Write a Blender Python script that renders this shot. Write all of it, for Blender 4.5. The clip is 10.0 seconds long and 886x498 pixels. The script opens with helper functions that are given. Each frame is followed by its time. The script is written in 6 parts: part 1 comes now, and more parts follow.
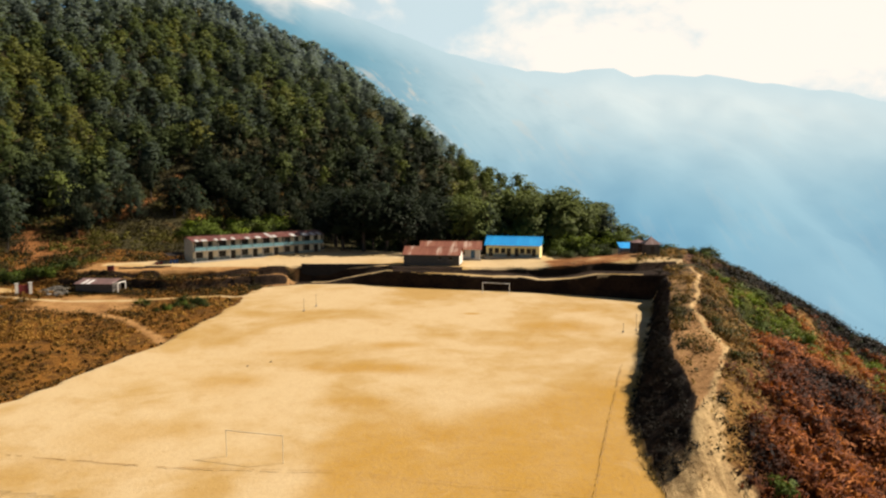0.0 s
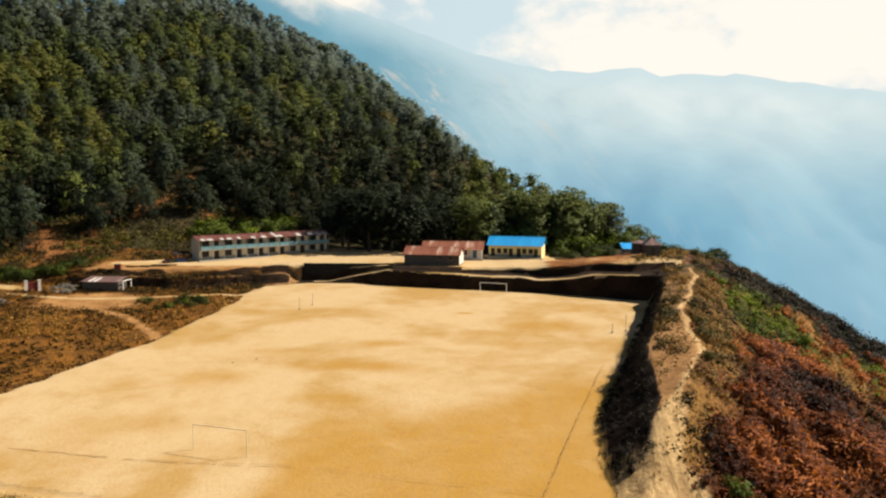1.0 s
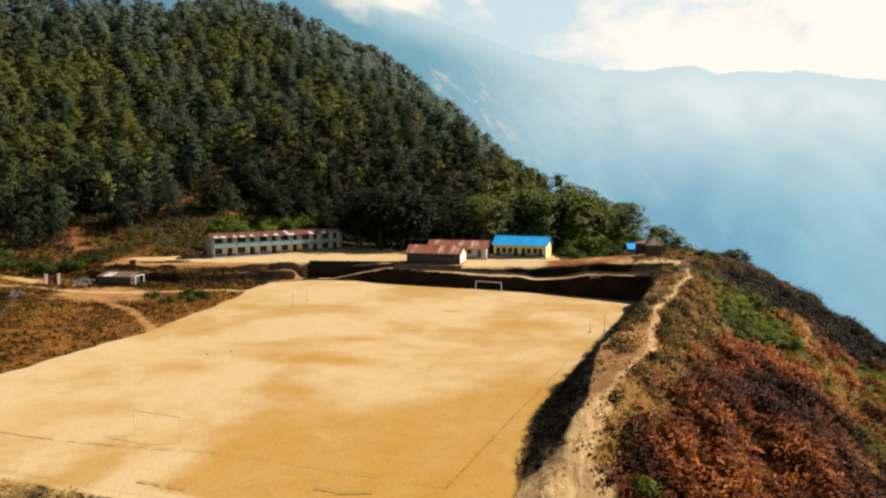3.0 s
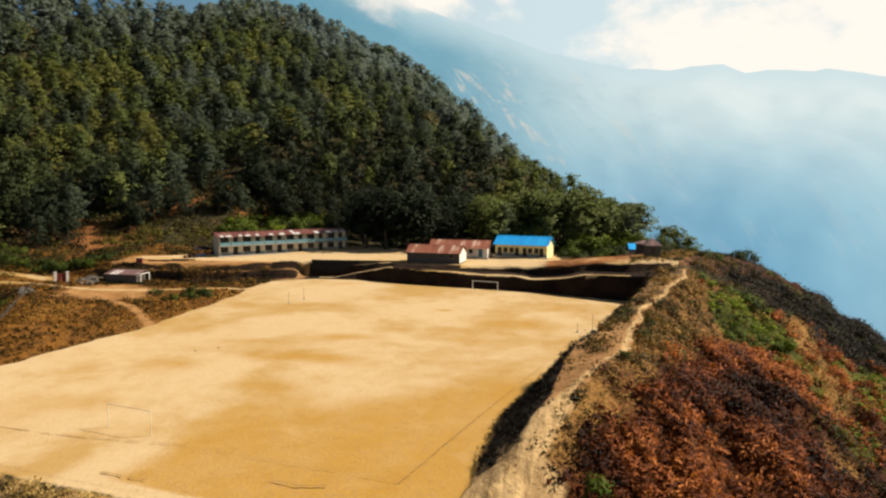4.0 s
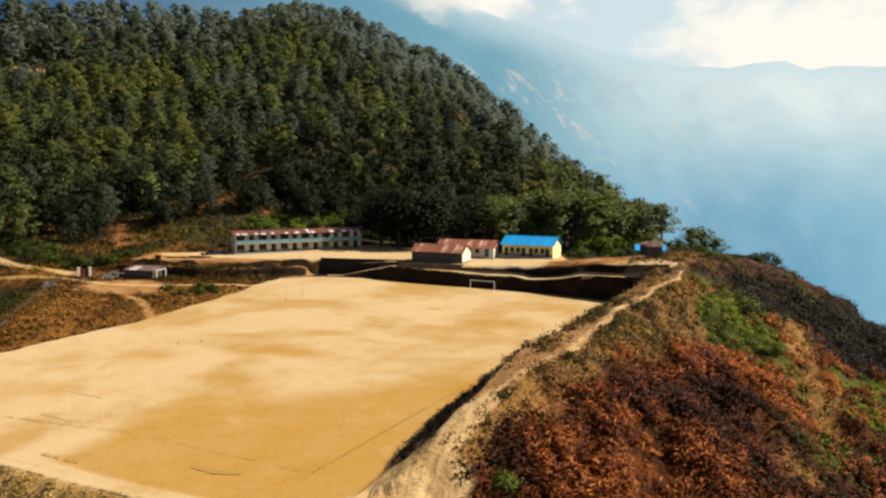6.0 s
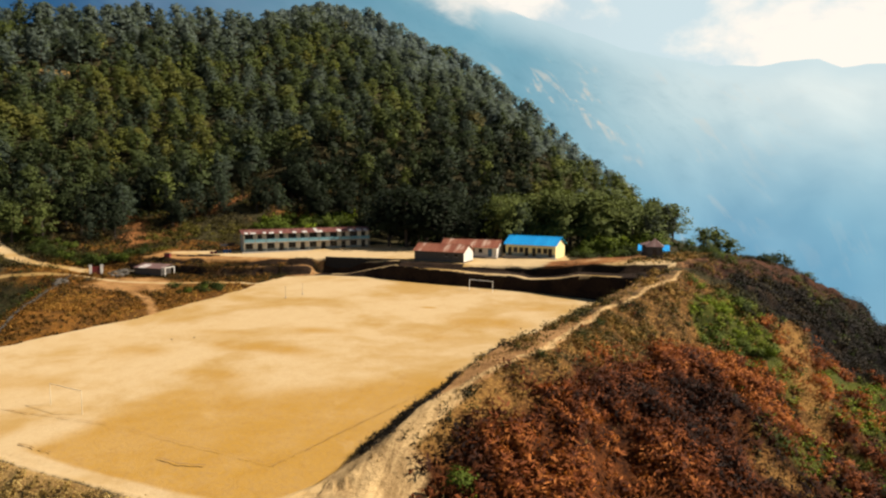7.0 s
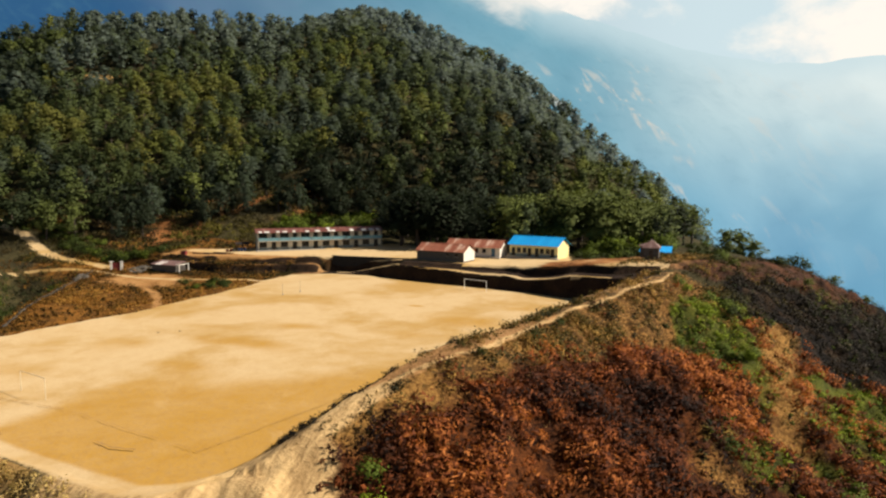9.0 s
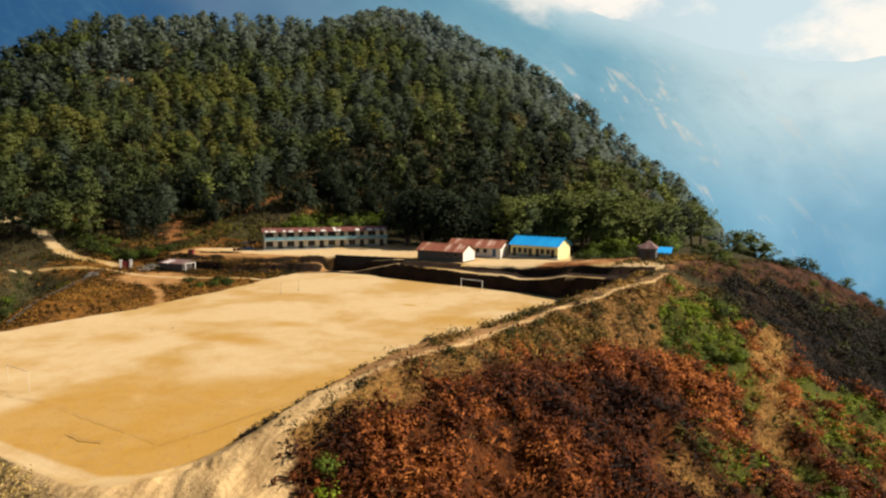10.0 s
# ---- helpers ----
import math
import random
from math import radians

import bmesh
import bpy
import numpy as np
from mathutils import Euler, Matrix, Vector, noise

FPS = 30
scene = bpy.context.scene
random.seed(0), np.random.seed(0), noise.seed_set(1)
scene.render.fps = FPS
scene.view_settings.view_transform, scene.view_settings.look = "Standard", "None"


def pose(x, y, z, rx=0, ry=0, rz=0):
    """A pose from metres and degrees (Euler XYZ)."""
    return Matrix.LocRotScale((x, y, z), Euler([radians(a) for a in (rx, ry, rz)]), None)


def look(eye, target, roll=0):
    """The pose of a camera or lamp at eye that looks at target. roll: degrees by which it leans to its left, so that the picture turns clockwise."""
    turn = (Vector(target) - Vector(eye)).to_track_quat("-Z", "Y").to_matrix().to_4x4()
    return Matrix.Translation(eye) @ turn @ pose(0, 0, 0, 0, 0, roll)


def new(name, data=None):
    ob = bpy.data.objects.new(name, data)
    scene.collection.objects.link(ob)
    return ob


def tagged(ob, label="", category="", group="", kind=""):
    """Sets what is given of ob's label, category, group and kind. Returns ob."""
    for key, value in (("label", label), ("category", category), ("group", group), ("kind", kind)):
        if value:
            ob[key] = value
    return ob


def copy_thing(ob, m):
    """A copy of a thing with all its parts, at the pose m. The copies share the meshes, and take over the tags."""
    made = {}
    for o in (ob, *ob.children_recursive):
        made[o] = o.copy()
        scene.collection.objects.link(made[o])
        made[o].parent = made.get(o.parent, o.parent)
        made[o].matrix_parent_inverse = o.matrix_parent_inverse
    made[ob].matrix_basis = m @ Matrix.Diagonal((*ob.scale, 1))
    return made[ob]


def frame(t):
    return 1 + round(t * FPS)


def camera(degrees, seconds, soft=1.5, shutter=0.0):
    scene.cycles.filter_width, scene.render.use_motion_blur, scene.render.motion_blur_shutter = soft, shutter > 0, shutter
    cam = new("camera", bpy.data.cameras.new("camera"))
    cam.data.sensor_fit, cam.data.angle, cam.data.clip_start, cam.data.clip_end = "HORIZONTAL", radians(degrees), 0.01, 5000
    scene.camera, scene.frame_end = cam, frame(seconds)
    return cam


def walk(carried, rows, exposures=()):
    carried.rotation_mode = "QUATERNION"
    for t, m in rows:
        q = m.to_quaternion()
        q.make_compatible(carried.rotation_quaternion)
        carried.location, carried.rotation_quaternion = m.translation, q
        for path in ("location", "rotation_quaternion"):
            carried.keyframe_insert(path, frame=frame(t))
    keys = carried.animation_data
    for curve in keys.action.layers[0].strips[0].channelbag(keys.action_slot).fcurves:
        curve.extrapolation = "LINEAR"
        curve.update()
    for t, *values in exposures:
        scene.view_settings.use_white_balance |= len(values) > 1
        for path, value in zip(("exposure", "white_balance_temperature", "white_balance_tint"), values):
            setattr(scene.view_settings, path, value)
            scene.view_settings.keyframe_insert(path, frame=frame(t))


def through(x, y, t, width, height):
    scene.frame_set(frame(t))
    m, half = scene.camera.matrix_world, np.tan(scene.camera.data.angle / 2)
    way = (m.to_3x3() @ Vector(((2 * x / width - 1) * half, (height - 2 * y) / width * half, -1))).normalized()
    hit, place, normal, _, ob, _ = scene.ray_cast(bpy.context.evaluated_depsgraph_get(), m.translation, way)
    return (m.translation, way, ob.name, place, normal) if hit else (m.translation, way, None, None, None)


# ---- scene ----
cam = camera(61.9, 10.0, soft=2.3)
METRES, EYE, TILT, LEAN, TURN = 66.0, 26.0, -5.75, 0.0, 0.0
ROWS = [
    (0.0, 0.0, 0.0, 0.0, 0.0, 0.0, -0.0),
    (0.5, 0.0487, -0.0059, -0.0009, 1.12, 0.01, -0.11),
    (1.0, 0.0972, -0.0108, -0.0016, 2.22, 0.03, -0.21),
    (1.5, 0.1462, -0.0143, -0.0028, 3.36, 0.03, -0.33),
    (2.0, 0.1954, -0.017, -0.0038, 4.49, 0.02, -0.44),
    (2.5, 0.2452, -0.0184, -0.0047, 5.63, 0.02, -0.55),
    (4.0, 0.3937, -0.0165, -0.0064, 8.93, 0.01, -0.87),
    (4.5, 0.4428, -0.0137, -0.0063, 9.99, -0.01, -0.97),
    (5.0, 0.4924, -0.0102, -0.0069, 11.12, -0.02, -1.09),
    (5.5, 0.542, -0.0058, -0.0066, 12.37, -0.03, -1.21),
    (7.0, 0.6914, 0.0134, -0.0059, 15.95, -0.1, -1.57),
    (7.5, 0.7409, 0.0213, -0.0061, 17.1, -0.11, -1.69),
    (8.0, 0.7906, 0.0304, -0.0058, 18.19, -0.11, -1.79),
    (8.5, 0.8404, 0.0404, -0.005, 19.31, -0.14, -1.9),
    (9.0, 0.8901, 0.0516, -0.0044, 20.43, -0.16, -2.01),
    (9.5, 0.94, 0.064, -0.0037, 21.55, -0.17, -2.11),
    (10.0, 0.9903, 0.078, -0.0026, 22.66, -0.21, -2.23),
]
walk(cam, [(t, pose(0, 0, EYE, TILT, LEAN, TURN) @ pose(METRES * x, METRES * y, METRES * z, 90 + pitch, roll, yaw)) for t, x, y, z, yaw, pitch, roll in ROWS], [(0.0, 0.92), (10.0, 0.92)])

# ---- light ----
SUN_AZ, SUN_EL = 71.0, 41.0           # degrees to the right of +y, above the horizon
sun_dir = Vector((math.sin(radians(SUN_AZ)) * math.cos(radians(SUN_EL)),
                  math.cos(radians(SUN_AZ)) * math.cos(radians(SUN_EL)), math.sin(radians(SUN_EL))))
sun = new("sun", bpy.data.lights.new("sun", "SUN"))
sun.data.energy, sun.data.angle, sun.data.color = 5.0, radians(0.6), (1.0, 0.875, 0.725)
sun.matrix_world = look(sun_dir * 500, (0, 0, 0))


class Nodes:
    """Short hand for building a node tree."""

    def __init__(self, tree):
        self.t = tree
        tree.nodes.clear()

    def add(self, kind, ins=None, **props):
        n = self.t.nodes.new(kind)
        for k, v in props.items():
            setattr(n, k, v)
        for k, v in (ins or {}).items():
            if isinstance(v, bpy.types.NodeSocket):
                self.t.links.new(v, n.inputs[k])
            else:
                n.inputs[k].default_value = v
        return n

    def math(self, op, a, b=0.0, c=None, clamp=False):
        ins = {0: a, 1: b}
        if c is not None:
            ins[2] = c
        return self.add("ShaderNodeMath", ins, operation=op, use_clamp=clamp).outputs[0]

    def ramp(self, v, lo, hi, a=0.0, b=1.0):
        return self.add("ShaderNodeMapRange", {0: v, 1: lo, 2: hi, 3: a, 4: b}, interpolation_type="SMOOTHSTEP").outputs[0]

    def mix(self, f, a, b, blend="MIX"):
        n = self.add("ShaderNodeMix", data_type="RGBA", blend_type=blend)
        for sock, v in ((n.inputs[0], f), (n.inputs[6], a), (n.inputs[7], b)):
            if isinstance(v, bpy.types.NodeSocket):
                self.t.links.new(v, sock)
            else:
                sock.default_value = v if not isinstance(v, tuple) else (*v[:3], 1.0)
        return n.outputs[2]

    def noise(self, scale, vec=None, detail=4.0, rough=0.55, dist=0.0):
        ins = {"Scale": scale, "Detail": detail, "Roughness": rough, "Distortion": dist}
        if vec is not None:
            ins["Vector"] = vec
        return self.add("ShaderNodeTexNoise", ins).outputs[0]

    def attr(self, name):
        return self.add("ShaderNodeAttribute", attribute_name=name).outputs["Fac"]


# ---- sky ----
world = bpy.data.worlds.new("sky")
scene.world = world
world.use_nodes = True
w = Nodes(world.node_tree)
sky = w.add("ShaderNodeTexSky", sky_type="NISHITA", sun_disc=False, sun_elevation=radians(SUN_EL),
            sun_rotation=radians(SUN_AZ), altitude=1500.0, air_density=1.0, dust_density=1.6, ozone_density=1.5)
direction = w.add("ShaderNodeTexCoord").outputs["Generated"]
sep = w.add("ShaderNodeSeparateXYZ", {0: direction})
stretch = w.add("ShaderNodeMapping", {0: direction, 1: (0.13, 0.0, 0.05), 3: (1.0, 1.0, 1.7)}).outputs[0]
puffs = w.noise(6.5, stretch, 8.0, 0.55, 0.2)
wisps = w.noise(19.0, stretch, 5.0, 0.6)
side, up = sep.outputs[0], sep.outputs[2]
lone = w.math("MULTIPLY", w.ramp(w.math("ABSOLUTE", w.math("ADD", side, 0.185)), 0.085, 0.02), w.ramp(up, 0.17, 0.25))
puff = w.math("MULTIPLY", w.ramp(w.math("ABSOLUTE", w.math("ADD", side, 0.072)), 0.03, 0.005), w.ramp(w.math("ABSOLUTE", w.math("SUBTRACT", up, 0.235)), 0.03, 0.008))
bank = w.math("MULTIPLY", w.math("MULTIPLY", w.ramp(side, 0.0, 0.16), w.ramp(up, 0.05, 0.13)), w.ramp(up, 0.50, 0.30))
cover = w.math("ADD", w.math("MULTIPLY", puffs, 0.8), w.math("MULTIPLY", wisps, 0.25))
cover = w.math("ADD", cover, w.math("MULTIPLY", lone, 0.20))
cover = w.math("ADD", cover, w.math("MULTIPLY", puff, 0.12))
cover = w.math("ADD", cover, w.math("MULTIPLY", bank, 0.27))
cover = w.math("SUBTRACT", cover, w.math("MULTIPLY", w.ramp(side, -0.28, -0.5), 0.25))
cloud = w.ramp(cover, 0.58, 0.76)
haze = w.math("MULTIPLY", w.math("MULTIPLY", w.ramp(side, -0.75, 0.0), w.ramp(up, 0.40, 0.22)), w.ramp(sep.outputs[1], -0.6, 0.3, 0.1, 1.0))
blue = w.mix(1.0, sky.outputs[0], (0.105, 0.33, 0.47), "MULTIPLY")
blue = w.mix(w.math("MULTIPLY", haze, 0.92), blue, (7.2, 8.7, 9.1))
sky_col = w.mix(cloud, blue, (10.9, 10.2, 9.2))
bg = w.add("ShaderNodeBackground", {0: sky_col, 1: 0.05})
w.add("ShaderNodeOutputWorld", {0: bg.outputs[0]})


# ---- materials ----
def material(name):
    m = bpy.data.materials.new(name)
    m.use_nodes = True
    return m, Nodes(m.node_tree)


def finish(n, color, rough=0.9, bump=None, strength=0.3, distance=0.05, metallic=0.0, spec=0.3):
    ins = {"Base Color": color, "Roughness": rough, "Metallic": metallic, "Specular IOR Level": spec}
    if bump is not None:
        ins["Normal"] = n.add("ShaderNodeBump", {"Strength": strength, "Distance": distance, "Height": bump}).outputs[0]
    p = n.add("ShaderNodeBsdfPrincipled", ins)
    n.add("ShaderNodeOutputMaterial", {0: p.outputs[0]})
    return p


def plain(name, color, rough=0.85, vary=0.25, scale=3.0, metallic=0.0, bump=0.15):
    """A painted, plastered or wooden surface with stains at two scales."""
    m, n = material(name)
    pos = n.add("ShaderNodeTexCoord").outputs["Object"]
    a = n.noise(scale, pos, 5.0, 0.6)
    b = n.noise(scale * 7, pos, 3.0, 0.6)
    f = n.math("ADD", n.math("MULTIPLY", a, 0.65), n.math("MULTIPLY", b, 0.35))
    dark = tuple(c * (1 - vary) for c in color)
    light = tuple(min(1.0, c * (1 + vary * 0.6)) for c in color)
    finish(n, n.mix(n.ramp(f, 0.3, 0.7), dark, light), rough, f, bump, 0.03, metallic)
    return m


def ground_material():
    m, n = material("earth")
    pos = n.add("ShaderNodeNewGeometry").outputs["Position"]
    big = n.noise(0.035, pos, 5.0, 0.55, 0.6)
    mid = n.noise(0.22, pos, 6.0, 0.6, 0.3)
    fine = n.noise(2.2, pos, 5.0, 0.65)
    grit = n.noise(9.0, pos, 3.0, 0.7)
    mixed = n.math("ADD", n.math("MULTIPLY", mid, 0.6), n.math("MULTIPLY", fine, 0.4))

    def zone(name, soft=0.22):
        edge = n.math("ADD", n.attr(name), n.math("MULTIPLY", n.math("SUBTRACT", mixed, 0.5), 1.1))
        return n.ramp(edge, 0.5 - soft, 0.5 + soft)

    def two(a, b, f, lo=0.35, hi=0.65):
        return n.mix(n.ramp(f, lo, hi), a, b)

    # floor of the woods and the hillsides
    col = two((0.0217, 0.0186, 0.0087), (0.0527, 0.0446, 0.0174), mixed)
    col = n.mix(zone("scrub"), col, n.mix(n.ramp(fine, 0.46, 0.76), two((0.034, 0.015, 0.004), (0.180, 0.074, 0.012), mid), (0.29, 0.145, 0.028)))
    col = n.mix(zone("rust"), col, two((0.014, 0.005, 0.002), (0.105, 0.033, 0.008), n.math("ADD", n.math("MULTIPLY", mid, 0.45), n.math("MULTIPLY", fine, 0.55)), 0.38, 0.66))
    col = n.mix(zone("dust"), col, n.mix(n.ramp(fine, 0.46, 0.70), two((0.024, 0.013, 0.004), (0.105, 0.050, 0.013), mid), (0.30, 0.160, 0.048)))
    col = n.mix(zone("redden"), col, two((0.016, 0.008, 0.005), (0.085, 0.034, 0.016), mixed, 0.38, 0.66))
    col = n.mix(zone("burnt"), col, n.mix(n.ramp(mid, 0.50, 0.66), two((0.0025, 0.002, 0.0018), (0.010, 0.007, 0.005), mixed, 0.40, 0.7), (0.024, 0.014, 0.007)))
    col = n.mix(zone("green"), col, two((0.020, 0.026, 0.005), (0.085, 0.090, 0.012), mixed))
    col = n.mix(zone("dry", 0.35), col, two((0.090, 0.042, 0.012), (0.27, 0.145, 0.040), n.math("ADD", n.math("MULTIPLY", mid, 0.4), n.math("MULTIPLY", fine, 0.6)), 0.36, 0.64))
    col = n.mix(zone("straw"), col, two((0.22, 0.125, 0.040), (0.48, 0.31, 0.115), mixed))
    col = n.mix(zone("redsoil"), col, two((0.130, 0.050, 0.016), (0.300, 0.130, 0.042), mixed))
    col = n.mix(zone("ochre"), col, two((0.22, 0.105, 0.034), (0.40, 0.225, 0.085), mixed))
    # cut banks of bare earth
    soil = two((0.175, 0.085, 0.030), (0.38, 0.215, 0.088), mixed)
    col = n.mix(zone("soil"), col, soil)
    # dark earth, taken near black because the banks stand in shade
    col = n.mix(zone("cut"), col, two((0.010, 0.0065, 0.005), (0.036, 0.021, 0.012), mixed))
    runs = n.noise(1.0, n.add("ShaderNodeMapping", {0: pos, 3: (1.5, 0.22, 0.22)}).outputs[0], 5.0, 0.65, 0.5)
    pale = two((0.235, 0.148, 0.064), (0.50, 0.345, 0.162), n.math("ADD", n.math("MULTIPLY", mixed, 0.5), n.math("MULTIPLY", runs, 0.5)), 0.38, 0.60)
    col = n.mix(zone("pale"), col, pale)
    # worn sand of the pitch, yards, roads and paths
    sand = two((0.360, 0.228, 0.076), (0.462, 0.342, 0.184), n.math("ADD", n.math("MULTIPLY", big, 0.75), n.math("MULTIPLY", mid, 0.25)), 0.38, 0.56)
    damp = n.ramp(n.math("ADD", n.attr("damp"), n.math("MULTIPLY", n.math("SUBTRACT", big, 0.5), 0.5)), 0.18, 0.74)
    sand = n.mix(n.math("MULTIPLY", damp, n.ramp(mixed, 0.30, 0.62, 1.0, 0.78)), sand, (0.350, 0.195, 0.032))
    sand = n.mix(n.math("MULTIPLY", n.ramp(n.math("ADD", n.math("MULTIPLY", grit, 0.5), n.math("MULTIPLY", fine, 0.5)), 0.46, 0.62), n.math("ADD", n.math("MULTIPLY", damp, 0.30), 0.22)), sand, (0.248, 0.155, 0.0682))
    scuff = n.noise(1.0, n.add("ShaderNodeMapping", {0: pos, 2: (0.0, 0.0, 0.25), 3: (0.42, 0.36, 1.0)}).outputs[0], 6.0, 0.65, 0.4)
    sand = n.mix(n.math("MULTIPLY", n.ramp(scuff, 0.48, 0.68), 0.26), sand, n.mix(1.0, sand, (0.80, 0.70, 0.52), "MULTIPLY"))
    worn = n.noise(0.9, pos, 6.0, 0.7, 0.6)
    sand = n.mix(n.math("MULTIPLY", n.ramp(worn, 0.56, 0.72), n.math("ADD", n.math("MULTIPLY", damp, 0.22), 0.15)), sand, n.mix(1.0, sand, (0.70, 0.60, 0.45), "MULTIPLY"))
    dusted = n.noise(0.16, n.add("ShaderNodeMapping", {0: pos, 1: (7.0, 3.0, 0.0)}).outputs[0], 6.0, 0.65, 0.8)
    sand = n.mix(n.math("MULTIPLY", n.ramp(dusted, 0.54, 0.70), n.math("MULTIPLY", damp, 0.4)), sand, (0.430, 0.290, 0.125))
    col = n.mix(zone("sand", 0.12), col, sand)
    height = n.math("ADD", n.math("MULTIPLY", fine, 0.7), n.math("MULTIPLY", grit, 0.3))
    rough_amount = n.math("SUBTRACT", 1.0, n.math("MULTIPLY", n.attr("sand"), 0.9), clamp=True)
    height = n.math("MULTIPLY", height, n.math("ADD", n.math("MULTIPLY", rough_amount, 0.9), 0.1))
    finish(n, col, 0.95, height, 0.8, 0.5, spec=0.1)
    return m


def mountain_material():
    """Far side of the valley: woods, terraces and slips, distance haze painted as glow."""
    m, n = material("far_mountain")
    pos = n.add("ShaderNodeNewGeometry").outputs["Position"]
    xyz = n.add("ShaderNodeSeparateXYZ", {0: pos})
    side = n.math("ARCTAN2", xyz.outputs[0], xyz.outputs[1])
    up = xyz.outputs[2]
    across = n.math("MULTIPLY", side, 1080.0)
    down_run = n.add("ShaderNodeCombineXYZ", {0: n.math("MULTIPLY", n.math("ADD", across, n.math("MULTIPLY", up, 1.1)), 0.040),
                                             1: n.math("MULTIPLY", n.math("SUBTRACT", across, up), 0.010)}).outputs[0]
    streak = n.noise(1.0, down_run, 5.0, 0.6, 0.5)
    patch = n.noise(0.011, pos, 4.0, 0.55, 0.3)
    soft = n.noise(0.0035, pos, 4.0, 0.5)
    grain = n.noise(0.06, pos, 5.0, 0.65)
    # aerial haze by bearing and height, given off as emission
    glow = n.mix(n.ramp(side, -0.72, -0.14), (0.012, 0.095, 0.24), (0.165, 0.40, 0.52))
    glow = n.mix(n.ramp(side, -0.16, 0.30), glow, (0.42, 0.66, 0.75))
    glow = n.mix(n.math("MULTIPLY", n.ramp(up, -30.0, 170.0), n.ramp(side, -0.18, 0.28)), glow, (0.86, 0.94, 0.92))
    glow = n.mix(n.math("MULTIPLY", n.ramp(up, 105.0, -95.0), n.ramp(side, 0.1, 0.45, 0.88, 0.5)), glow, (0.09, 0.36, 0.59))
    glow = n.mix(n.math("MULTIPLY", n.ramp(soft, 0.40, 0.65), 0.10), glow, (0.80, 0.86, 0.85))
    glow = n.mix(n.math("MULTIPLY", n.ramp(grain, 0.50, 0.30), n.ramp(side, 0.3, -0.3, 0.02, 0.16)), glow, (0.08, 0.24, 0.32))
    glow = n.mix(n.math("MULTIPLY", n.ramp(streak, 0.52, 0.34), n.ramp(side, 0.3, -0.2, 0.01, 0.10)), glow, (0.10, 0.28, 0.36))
    # sunny and shaded sides of the spurs, multiplied into the glow
    glow = n.mix(1.0, glow, n.mix(n.attr("spur_shading"), (0.84, 0.89, 0.92), (1.12, 1.09, 1.06)), "MULTIPLY")
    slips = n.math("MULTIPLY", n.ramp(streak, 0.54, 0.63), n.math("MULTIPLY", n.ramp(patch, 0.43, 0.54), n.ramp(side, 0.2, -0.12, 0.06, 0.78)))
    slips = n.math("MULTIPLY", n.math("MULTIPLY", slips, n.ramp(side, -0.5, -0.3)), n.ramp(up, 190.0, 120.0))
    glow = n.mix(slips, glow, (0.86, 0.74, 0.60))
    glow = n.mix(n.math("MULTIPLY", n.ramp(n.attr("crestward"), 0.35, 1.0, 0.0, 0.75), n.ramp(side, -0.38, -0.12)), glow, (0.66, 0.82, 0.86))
    # low cloud lying on the crest, painted into the glow
    ex = n.math("DIVIDE", n.math("ADD", across, 200.0), 95.0)
    ey = n.math("DIVIDE", n.math("SUBTRACT", up, 285.0), 45.0)
    ring = n.math("SQRT", n.math("ADD", n.math("MULTIPLY", ex, ex), n.math("MULTIPLY", ey, ey)))
    ring = n.math("ADD", ring, n.math("MULTIPLY", n.math("SUBTRACT", n.noise(0.016, pos, 6.0, 0.58, 0.3), 0.5), 2.2))
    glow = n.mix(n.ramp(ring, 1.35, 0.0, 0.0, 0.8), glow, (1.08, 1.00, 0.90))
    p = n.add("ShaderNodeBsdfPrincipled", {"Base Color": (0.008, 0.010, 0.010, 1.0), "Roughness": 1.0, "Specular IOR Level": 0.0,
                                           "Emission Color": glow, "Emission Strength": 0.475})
    n.add("ShaderNodeOutputMaterial", {0: p.outputs[0]})
    return m


def leaf_material(name, *stops, through=0.22):
    """Foliage whose colour varies from plant to plant and from spray to spray; stops: (tone, colour)."""
    m, n = material(name)
    geo = n.add("ShaderNodeNewGeometry")
    ramp = n.add("ShaderNodeValToRGB", {0: n.attr("tone")})
    els = ramp.color_ramp.elements
    els[0].position, els[0].color = stops[0][0], (*stops[0][1], 1)
    els[1].position, els[1].color = stops[-1][0], (*stops[-1][1], 1)
    for at, c in stops[1:-1]:
        els.new(at).color = (*c, 1)
    rnd = geo.outputs["Random Per Island"]
    col = n.mix(1.0, ramp.outputs[0], n.mix(rnd, (0.84, 0.84, 0.84), (1.14, 1.14, 1.10)), "MULTIPLY")
    d = n.add("ShaderNodeBsdfPrincipled", {"Base Color": col, "Roughness": 0.75, "Specular IOR Level": 0.15})
    tr = n.add("ShaderNodeBsdfTranslucent", {0: n.mix(1.0, col, (1.0, 1.0, 0.7), "MULTIPLY")})
    mx = n.add("ShaderNodeMixShader", {0: through, 1: d.outputs[0], 2: tr.outputs[0]})
    n.add("ShaderNodeOutputMaterial", {0: mx.outputs[0]})
    return m


